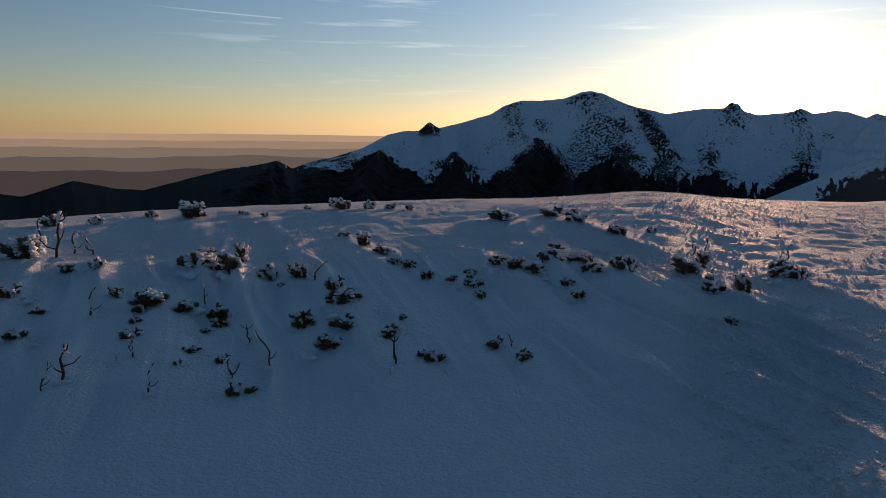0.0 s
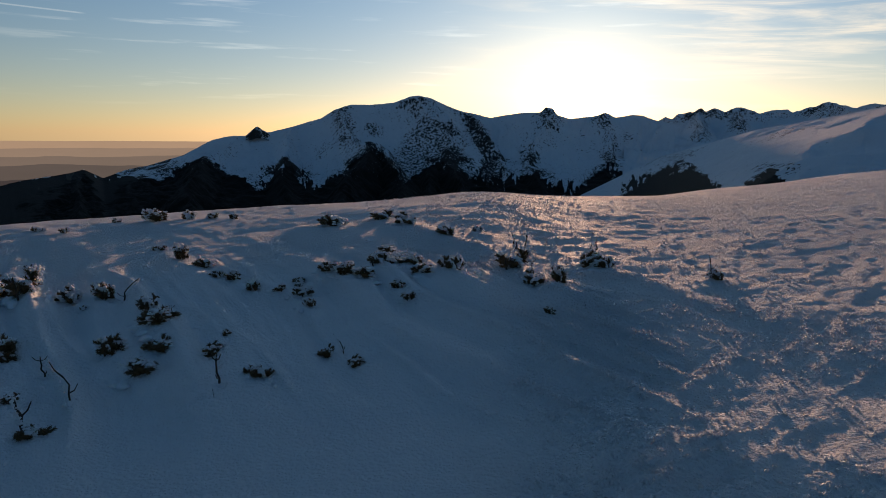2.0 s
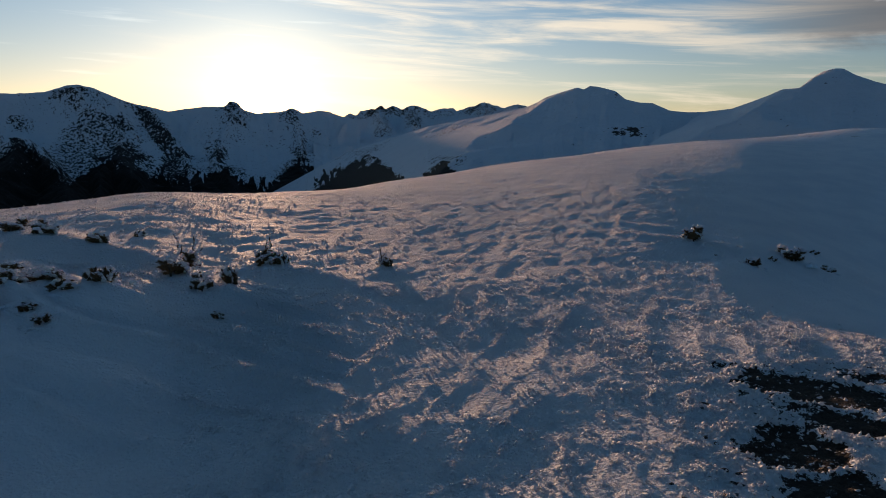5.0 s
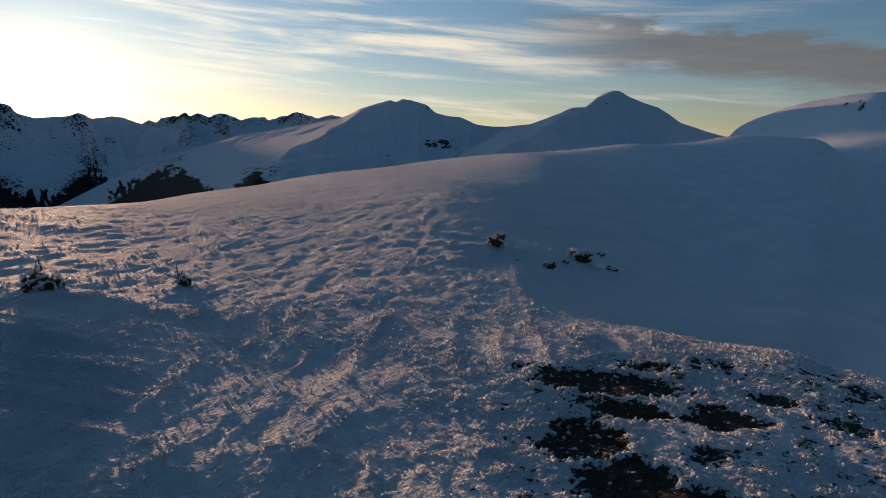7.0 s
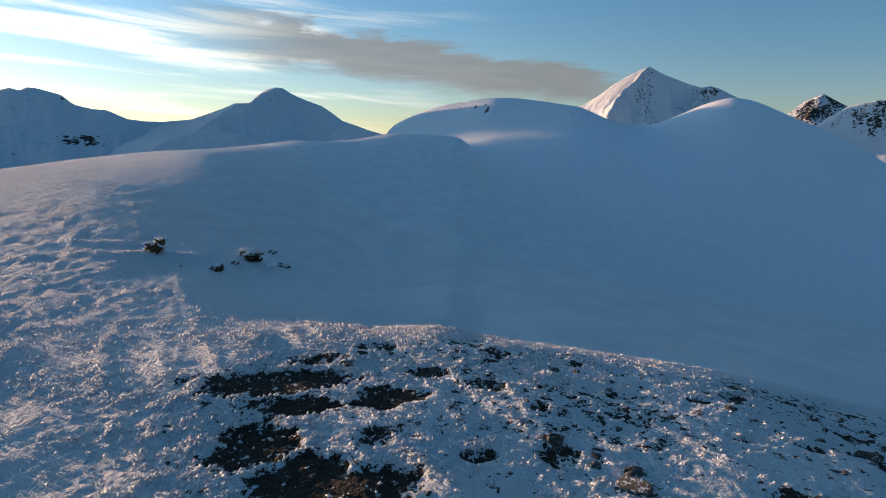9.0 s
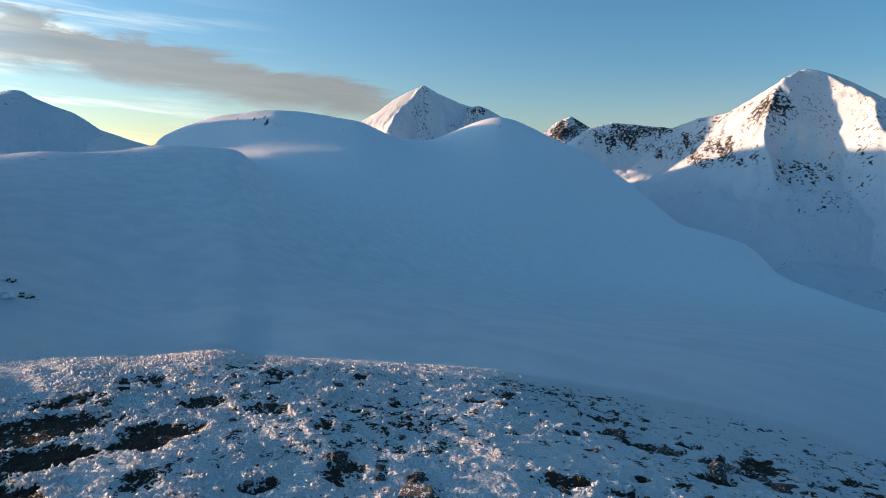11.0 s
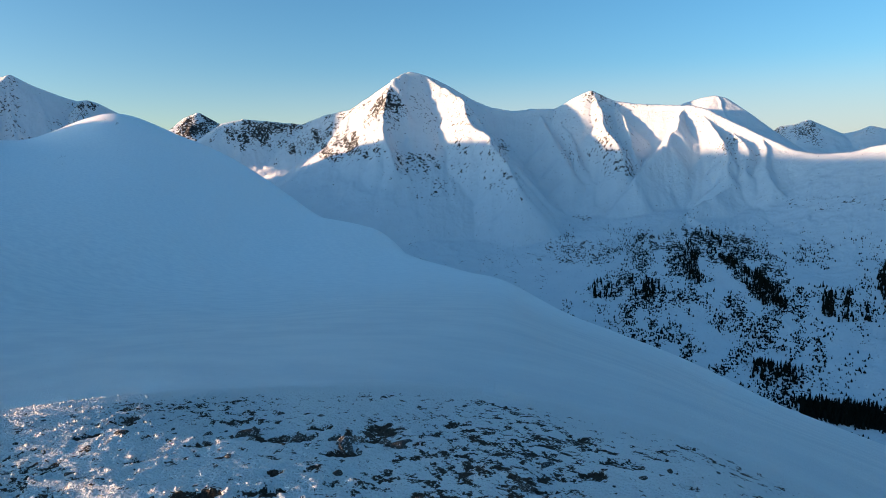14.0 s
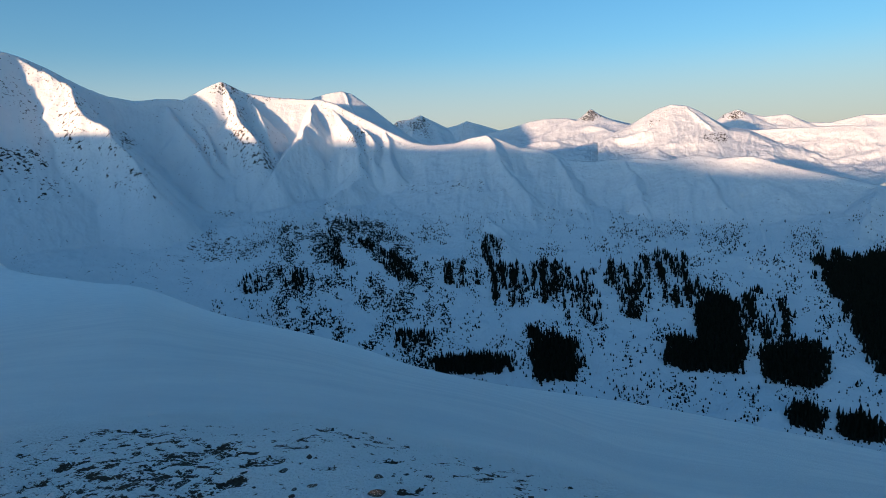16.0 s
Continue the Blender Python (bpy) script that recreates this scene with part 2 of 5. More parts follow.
def smooth_line(xk, yk, x):
    """A monotone cubic through the knots; yk may have columns."""
    xk, yk = np.asarray(xk, float), np.asarray(yk, float)
    flat = yk.ndim == 1
    yk = yk[:, None] if flat else yk
    h = np.diff(xk)[:, None]
    d = np.diff(yk, axis=0) / h
    same = d[1:] * d[:-1] > 0
    w1, w2 = 2 * h[1:] + h[:-1], h[1:] + 2 * h[:-1]
    inner = np.where(same, (w1 + w2) / (w1 / np.where(same, d[:-1], 1) + w2 / np.where(same, d[1:], 1)), 0)
    m = np.concatenate([d[:1], inner, d[-1:]])
    x = np.clip(x, xk[0], xk[-1])
    i = np.clip(np.searchsorted(xk, x, side="right") - 1, 0, len(xk) - 2)
    hh = h[i]
    s = ((x - xk[i]) / hh[:, 0])[:, None]
    y = (2 * s**3 - 3 * s**2 + 1) * yk[i] + (s**3 - 2 * s**2 + s) * hh * m[i] + (-2 * s**3 + 3 * s**2) * yk[i + 1] + (s**3 - s**2) * hh * m[i + 1]
    return y[:, 0] if flat else y


def ease(v, low, high):
    s = np.clip((v - low) / (high - low), 0, 1)
    return s * s * (3 - 2 * s)


def sheet(name, x, y, z, surface, values=None, closed=False):
    """A mesh over a grid of rows and columns; closed joins the last column to the first."""
    rows, cols = x.shape
    verts = np.stack([x, y, z], -1).reshape(-1, 3)
    r, c = np.arange(rows - 1)[:, None], np.arange(cols if closed else cols - 1)[None]
    nxt = (c + 1) % cols
    faces = np.stack(np.broadcast_arrays(r * cols + c, r * cols + nxt, (r + 1) * cols + nxt, (r + 1) * cols + c), -1).reshape(-1, 4)
    me = bpy.data.meshes.new(name)
    me.vertices.add(len(verts))
    me.vertices.foreach_set("co", verts.astype(np.float32).ravel())
    me.loops.add(faces.size)
    me.loops.foreach_set("vertex_index", faces.astype(np.int32).ravel())
    me.polygons.add(len(faces))
    me.polygons.foreach_set("loop_start", np.arange(0, faces.size, 4, dtype=np.int32))
    me.polygons.foreach_set("use_smooth", np.ones(len(faces), bool))
    me.update(calc_edges=True)
    for key, v in (values or {}).items():
        at = me.attributes.new(key, "FLOAT", "POINT")
        at.data.foreach_set("value", np.broadcast_to(v, x.shape).astype(np.float32).ravel())
    me.materials.append(surface)
    return new(name, me)


# ---- the ridge top underfoot ----
# height profiles of the snow ridge by compass direction: (distance, height)
PROFILES = {
    -37: ((0.4, -0.05), (2, -0.14), (3.2, -0.12), (5.3, 0.06), (6.8, 0.20), (8, 0.225), (10, 0.262), (16, -0.6), (30, -6), (100, -45)),
    -15: ((0.4, -0.05), (2, -0.14), (3.2, -0.11), (5.3, 0.10), (6.8, 0.245), (8, 0.275), (10, 0.315), (16, -0.5), (30, -5), (100, -45)),
    5: ((0.4, -0.05), (2, -0.14), (3.2, -0.10), (5.3, 0.12), (6.8, 0.275), (8.2, 0.31), (10.5, 0.36), (16, -0.2), (30, -4), (100, -40)),
    18: ((0.4, -0.05), (2, -0.14), (3.2, -0.12), (5.3, 0.06), (6.8, 0.175), (8.5, 0.21), (12, 0.29), (18, 0.0), (35, -3), (100, -40)),
    28: ((0.4, -0.04), (2, -0.09), (3.2, -0.10), (6, -0.06), (9, -0.04), (14, -0.09), (25, -0.72), (45, -4), (110, -40)),
    37: ((0.4, -0.03), (2, -0.04), (3.2, -0.05), (6, -0.08), (10, -0.18), (20, -0.52), (40, -1.48), (60, -4), (130, -40)),
    47: ((0.4, -0.02), (2, -0.06), (3.2, -0.07), (6, -0.12), (12, -0.28), (30, -0.70), (60, -1.28), (90, -5), (160, -40)),
    58: ((0.4, 0), (2, -0.03), (4, -0.06), (8, -0.16), (18, -0.33), (40, -0.45), (80, -0.07), (115, -3), (200, -40)),
    66: ((0.4, 0), (2, -0.01), (4, -0.04), (7, -0.13), (12, -0.36), (30, -0.75), (90, 0.97), (130, -4), (220, -40)),
    74: ((0.4, 0), (2, 0), (4, -0.02), (6, -0.07), (9, -0.50), (14, -1.0), (30, -2.0), (70, 0.0), (110, 2.5), (160, -6), (300, -40), (600, -80)),
    82: ((0.4, 0), (2, 0), (4, -0.02), (6, -0.07), (9, -0.70), (14, -1.6), (30, -3.4), (70, -2.5), (150, 4.9), (220, 3), (450, 0), (720, 8), (950, 35.6), (1500, 10)),
    # rows 87 to 115.6: unseen high ground beyond the crest, added to cast shade
    87: ((0.4, 0), (2, 0), (4, -0.02), (6, -0.06), (9, -0.65), (14, -1.5), (30, -3.4), (70, -3.5), (150, 4.5), (220, 3), (450, 5), (720, 28), (920, 65), (1600, 50), (2200, -50)),
    91: ((0.4, 0), (2, 0), (4, -0.02), (5.9, -0.07), (9, -0.8), (14, -1.7), (30, -3.8), (70, -5.5), (150, -3), (320, 1), (550, 15), (740, 44), (900, 72), (1700, 60), (2200, -50)),
    97: ((0.4, 0), (2, 0), (4, -0.02), (5.5, -0.08), (9, -0.75), (14, -1.6), (30, -4.2), (70, -8.0), (150, -9), (300, -4), (550, 17), (900, 60.6), (1600, 50), (2200, -50)),
    103: ((0.4, 0), (2, 0), (4, -0.03), (5.3, -0.09), (9, -0.75), (14, -1.7), (30, -4.6), (70, -10), (150, -14), (300, -11), (550, 6), (850, 31), (1150, 48), (1700, 55), (2200, 20), (2600, -100)),
    109.8: ((0.4, 0), (2, 0), (4, -0.03), (5.2, -0.10), (9, -0.75), (14, -1.7), (30, -4.9), (70, -11.5), (150, -19), (350, -17), (650, 17), (1000, 80.1), (1500, 104), (1950, 124), (2400, 0)),
    115.6: ((0.4, 0), (2, 0), (3.9, -0.03), (4.9, -0.10), (9, -0.76), (14, -1.7), (30, -5.0), (70, -12), (150, -22), (320, -29), (600, -9), (900, 38.5), (1500, 25), (2000, -50)),
    120.5: ((0.4, 0), (2, 0), (3.7, -0.03), (4.7, -0.10), (9, -0.78), (14, -1.75), (30, -5.0), (70, -12.5), (150, -23.5), (350, -38), (600, -30), (850, -4), (1200, -60), (1700, -200)),
    130: ((0.4, 0), (2, 0), (3.4, -0.03), (4.5, -0.10), (9, -0.8), (14, -1.75), (30, -4.8), (70, -12), (150, -25), (300, -41), (540, -48.5), (900, -160)),
    140: ((0.4, 0), (2, 0), (3.3, -0.03), (4.3, -0.10), (9, -0.9), (14, -1.85), (30, -4.8), (70, -12.2), (150, -26), (330, -55.5), (600, -200), (900, -400)),
    147: ((0.4, 0), (2, 0), (3.2, -0.03), (4.1, -0.10), (9, -1.05), (14, -2.2), (30, -5.9), (70, -15.5), (150, -33), (230, -51), (450, -130), (600, -300), (900, -430)),
    153.5: ((0.4, 0), (2, 0), (3.1, -0.03), (4.0, -0.10), (9, -1.25), (14, -2.6), (30, -6.9), (70, -17.6), (160, -41.5), (320, -110), (600, -300), (900, -430)),
    160: ((0.4, 0), (2, 0), (3.0, -0.03), (3.8, -0.11), (9, -1.5), (14, -3.1), (30, -8.1), (70, -20.8), (120, -35.8), (250, -105), (500, -300), (900, -430)),
    173: ((0.4, 0), (2, 0), (2.7, -0.03), (3.5, -0.12), (9, -2.0), (14, -3.9), (30, -9.9), (70, -24.9), (150, -70), (500, -300), (900, -430)),
    183: ((0.4, 0), (2, 0), (2.5, -0.03), (3.3, -0.14), (9, -2.4), (14, -4.7), (30, -10.8), (56, -20.6), (130, -64), (500, -300), (900, -430)),
    203: ((0.4, 0), (2, 0), (2.5, -0.04), (3.2, -0.15), (9, -2.5), (14, -4.9), (30, -11.4), (46, -17.6), (120, -60), (500, -300), (900, -430)),
    264: ((0.4, 0), (2, 0), (5, 0.05), (12, -0.3), (30, -4), (120, -60)),
    323: ((0.4, -0.05), (2, -0.14), (3.2, -0.12), (5.3, 0.06), (6.8, 0.20), (8, 0.225), (10, 0.262), (16, -0.6), (30, -6), (100, -45)),
}
FAR_FALL = ((1500, -470), (2800, -540), (4990, -560))
RADII = np.concatenate([[0.0, 0.1, 0.25], np.geomspace(0.4, 1.9, 14, endpoint=False), np.geomspace(1.9, 8, 270, endpoint=False), np.geomspace(8, 40, 150, endpoint=False),
                        np.geomspace(40, 2300, 150, endpoint=False), np.geomspace(2300, 4990, 10)])
LOG_R = np.log(np.maximum(RADII, 0.01))
BEARINGS = np.concatenate([np.arange(-37, 205, 0.22), np.arange(205, 322.5, 2.0)])


def ridge_rows():
    rows = []
    for line in PROFILES.values():
        r, z = zip(*(line + tuple(f for f in FAR_FALL if f[0] > 1.25 * line[-1][0])))
        rows.append(smooth_line(np.log(r), z, LOG_R))
    return np.array(rows)


SWEEP = smooth_line(list(PROFILES), ridge_rows(), BEARINGS).T        # rows: radii, columns: bearings


# where the dwarf pines, twigs and stones stand: (x, y, width)
PINES_CREST = [
    (-5.03, 8.15, 0.34), (-4.56, 8.30, 0.23), (-4.13, 8.94, 0.28), (-3.49, 8.82, 0.42), (-2.90, 9.16, 0.22), (-2.52, 8.90, 0.13), (-2.12, 9.86, 0.12),
    (-1.60, 9.75, 0.39), (-1.18, 9.86, 0.32), (-0.84, 9.97, 0.18), (-0.56, 9.90, 0.16), (0.80, 8.74, 0.47), (1.55, 9.32, 0.38), (1.78, 8.70, 0.39),
    (2.17, 8.00, 0.31), (2.77, 8.53, 0.22), (-1.19, 7.55, 0.15), (-0.90, 7.00, 0.23), (-0.63, 6.65, 0.30), (-2.31, 7.03, 0.09)]
PINES_SLOPE = [
    (-4.21, 6.34, 0.41), (-3.21, 5.79, 0.17), (-2.40, 6.03, 0.35), (-2.48, 6.56, 0.16), (-2.18, 5.99, 0.18), (-1.97, 5.84, 0.28), (-1.67, 5.96, 0.22),
    (-1.38, 5.87, 0.33), (-1.48, 5.67, 0.09), (-0.49, 6.28, 0.14), (-0.35, 6.20, 0.16), (-0.15, 5.95, 0.16), (0.08, 5.82, 0.10), (0.27, 5.65, 0.14),
    (0.31, 5.39, 0.11), (0.25, 6.02, 0.11), (0.56, 6.18, 0.23), (0.66, 5.95, 0.18), (0.81, 5.96, 0.27), (1.03, 6.30, 0.18), (1.22, 6.46, 0.31),
    (1.45, 6.29, 0.23), (1.43, 5.97, 0.18), (1.73, 6.05, 0.24), (1.10, 5.60, 0.12), (1.16, 5.34, 0.12), (2.51, 6.43, 0.43), (2.55, 5.91, 0.21),
    (2.88, 6.04, 0.25), (3.72, 6.93, 0.35), (3.79, 6.71, 0.29), (2.36, 5.09, 0.11)]
PINES_LEE = [
    (-2.33, 4.91, 0.22), (-2.36, 4.79, 0.14), (-2.67, 5.07, 0.10), (-2.30, 4.57, 0.09), (-2.21, 4.32, 0.10), (-2.04, 4.91, 0.17), (-1.80, 4.93, 0.14),
    (-1.73, 4.78, 0.10), (-1.81, 4.64, 0.07), (-3.48, 4.96, 0.12), (-3.00, 4.28, 0.14), (-3.12, 4.74, 0.11), (-1.10, 4.81, 0.20), (-0.87, 5.20, 0.22),
    (-0.97, 5.50, 0.15), (-0.83, 4.44, 0.17), (-0.78, 4.78, 0.18), (-0.40, 4.61, 0.14), (-0.33, 4.89, 0.08), (-0.15, 4.28, 0.06), (-0.07, 4.19, 0.11),
    (0.38, 4.54, 0.12), (0.57, 4.32, 0.11), (-1.77, 4.24, 0.12), (-1.51, 4.17, 0.09), (-1.27, 3.75, 0.13), (-1.74, 3.98, 0.06), (-3.50, 5.82, 0.12)]
PINES_FAR = [
    (5.10, 6.46, 0.29), (3.66, 6.76, 0.41), (3.86, 6.82, 0.28), (12.55, 4.33, 0.80), (10.29, 4.06, 0.40), (10.83, 5.33, 0.47), (13.48, 4.02, 0.27),
    (10.29, 4.66, 0.12), (11.24, 4.17, 0.31), (15.87, 5.11, 0.43)]
TWIGS = [
    (-2.67, 4.66, 0.29), (-1.43, 4.52, 0.21), (-1.16, 4.09, 0.24), (-1.33, 3.84, 0.35), (-2.06, 4.05, 0.17), (-2.31, 3.66, 0.24), (-2.36, 3.54, 0.16),
    (-1.78, 3.65, 0.19), (-0.32, 4.12, 0.23), (0.51, 4.52, 0.14), (-1.99, 5.19, 0.20), (-4.25, 6.65, 0.35), (-3.90, 6.31, 0.47), (-3.67, 6.57, 0.30),
    (-3.89, 6.59, 0.27), (-0.76, 5.29, 0.10), (2.67, 6.20, 0.30), (2.63, 6.66, 0.39), (3.87, 7.27, 0.29), (2.89, 7.01, 0.34), (-1.78, 3.41, 0.04),
    (-0.34, 3.95, 0.06), (-2.14, 3.99, 0.07), (-1.20, 5.76, 0.21), (5.06, 6.48, 0.26), (3.74, 6.86, 0.33), (2.84, 5.33, 0.09)]
STONES_NORTH = [
    (3.76, -0.93, 0.20), (3.61, -0.90, 0.26), (3.84, -0.75, 0.13), (4.06, -0.58, 0.19), (4.84, -0.44, 0.08), (4.63, -0.44, 0.08), (5.71, 0.06, 0.12),
    (5.71, 0.09, 0.13), (5.71, 0.05, 0.18), (5.60, 0.84, 0.15), (5.34, 0.92, 0.16), (5.29, 0.21, 0.23), (5.00, 0.04, 0.11), (5.04, -0.20, 0.21),
    (5.40, -0.86, 0.12), (5.10, -1.08, 0.09), (4.23, -0.86, 0.09), (5.48, -0.70, 0.10), (4.77, -1.79, 0.15), (4.90, -1.62, 0.18), (4.13, -1.46, 0.05),
    (4.22, -2.35, 0.23), (4.01, -2.52, 0.09), (4.40, -2.18, 0.13), (4.25, -2.32, 0.11), (4.26, -2.10, 0.10), (3.94, -2.57, 0.23), (3.76, -2.69, 0.13),
    (3.74, -2.71, 0.16), (3.62, -2.78, 0.14)]
STONES_SOUTH = [
    (3.37, -2.92, 0.22), (3.58, -2.66, 0.27), (3.54, -2.09, 0.08), (4.55, -2.03, 0.08), (3.95, -2.03, 0.10), (5.26, -1.10, 0.11), (5.65, 0.61, 0.12),
    (5.67, 0.49, 0.07), (4.32, -0.32, 0.07), (4.86, -0.44, 0.10), (4.11, -0.56, 0.21), (3.95, -0.77, 0.15), (3.79, -0.94, 0.17), (3.64, -2.72, 0.23),
    (2.69, -3.30, 0.09), (2.06, -3.51, 0.10), (2.43, -2.94, 0.16), (2.71, -2.43, 0.13), (4.24, -2.32, 0.08), (3.49, -1.65, 0.16), (3.90, -2.60, 0.27),
    (3.46, -2.88, 0.26), (1.47, -3.31, 0.14), (2.53, -3.27, 0.14), (2.79, -3.25, 0.08), (2.26, -3.45, 0.08), (2.07, -3.51, 0.08), (3.03, -3.13, 0.12),
    (1.79, -3.57, 0.04), (1.46, -3.59, 0.05), (5.26, 0.88, 0.12), (4.90, -0.15, 0.20), (5.20, 0.27, 0.22)]

# blown-out patches of gravel and dead grass: (x, y, half width, half depth)
BARE_EAST = [
    (3.85, 1.11, 0.20, 0.28), (3.50, 0.73, 0.23, 0.30), (3.50, 0.38, 0.17, 0.20), (4.87, 1.35, 0.45, 0.24), (4.45, 1.08, 0.22, 0.16), (5.43, 1.16, 0.22, 0.15),
    (5.83, 0.76, 0.24, 0.12), (5.20, 0.27, 0.15, 0.13), (4.67, 0.48, 0.19, 0.19), (4.96, -0.20, 0.10, 0.14), (6.03, 0.08, 0.07, 0.09), (6.31, -0.04, 0.14, 0.11),
    (5.77, -0.27, 0.14, 0.30), (4.00, 0.44, 0.16, 0.16), (3.94, -0.57, 0.12, 0.13), (4.57, -0.51, 0.05, 0.09), (4.94, -1.64, 0.09, 0.09), (5.17, -1.95, 0.09, 0.16),
    (3.89, -0.13, 0.09, 0.06), (5.72, -0.90, 0.08, 0.09), (5.57, -1.25, 0.08, 0.07), (4.95, -1.07, 0.06, 0.06)]
BARE_CREST = [
    (4.98, -0.18, 0.14, 0.16), (4.00, -0.57, 0.09, 0.10), (4.29, -1.70, 0.07, 0.03), (4.59, -2.54, 0.12, 0.08), (4.01, -2.49, 0.21, 0.12), (4.01, -2.77, 0.08, 0.06),
    (3.62, -2.94, 0.20, 0.19), (3.51, -2.60, 0.12, 0.07), (4.23, -2.07, 0.08, 0.04), (3.56, -1.68, 0.17, 0.08), (3.36, -1.97, 0.15, 0.05), (3.53, -2.12, 0.05, 0.04),
    (3.40, -3.44, 0.09, 0.06), (2.81, -3.48, 0.05, 0.06), (3.02, -3.55, 0.05, 0.05), (2.67, -3.75, 0.08, 0.04), (2.32, -3.58, 0.07, 0.06), (2.21, -3.62, 0.07, 0.06)]
BARE_SOUTH = [
    (3.76, -2.78, 0.06, 0.11), (3.64, -3.01, 0.19, 0.21), (3.37, -3.17, 0.07, 0.04), (3.40, -3.48, 0.13, 0.06), (2.83, -3.48, 0.07, 0.06), (2.87, -3.29, 0.08, 0.05),
    (2.42, -3.15, 0.09, 0.09), (2.26, -3.34, 0.09, 0.05), (2.20, -3.69, 0.07, 0.06), (2.69, -3.83, 0.16, 0.06), (2.35, -2.98, 0.07, 0.03), (2.13, -3.94, 0.10, 0.04),
    (1.84, -3.62, 0.04, 0.03), (1.57, -3.80, 0.10, 0.04), (1.29, -3.40, 0.11, 0.04)]

GRID = {}
STONY_EDGE = ([50, 64, 75, 91, 98, 110, 124, 132, 138, 150, 156, 161, 175, 200], [3.5, 4.8, 5.9, 6.4, 6.4, 6.2, 5.9, 5.8, 5.6, 5.2, 4.8, 4.4, 3.6, 3.0])


def ground_z(px, py):
    """The height of the snow at a place."""
    az = math.degrees(math.atan2(px, py))
    az = az + 360 if az < -37 else az
    a, b = GRID["az"], GRID["r"]
    r = math.hypot(px, py)
    j = int(np.clip(np.searchsorted(a, az) - 1, 0, len(a) - 2))
    i = int(np.clip(np.searchsorted(b, r) - 1, 0, len(b) - 2))
    u, v = (az - a[j]) / (a[j + 1] - a[j]), (r - b[i]) / (b[i + 1] - b[i])
    z = GRID["z"]
    return float((z[i, j] * (1 - u) + z[i, j + 1] * u) * (1 - v) + (z[i + 1, j] * (1 - u) + z[i + 1, j + 1] * u) * v)


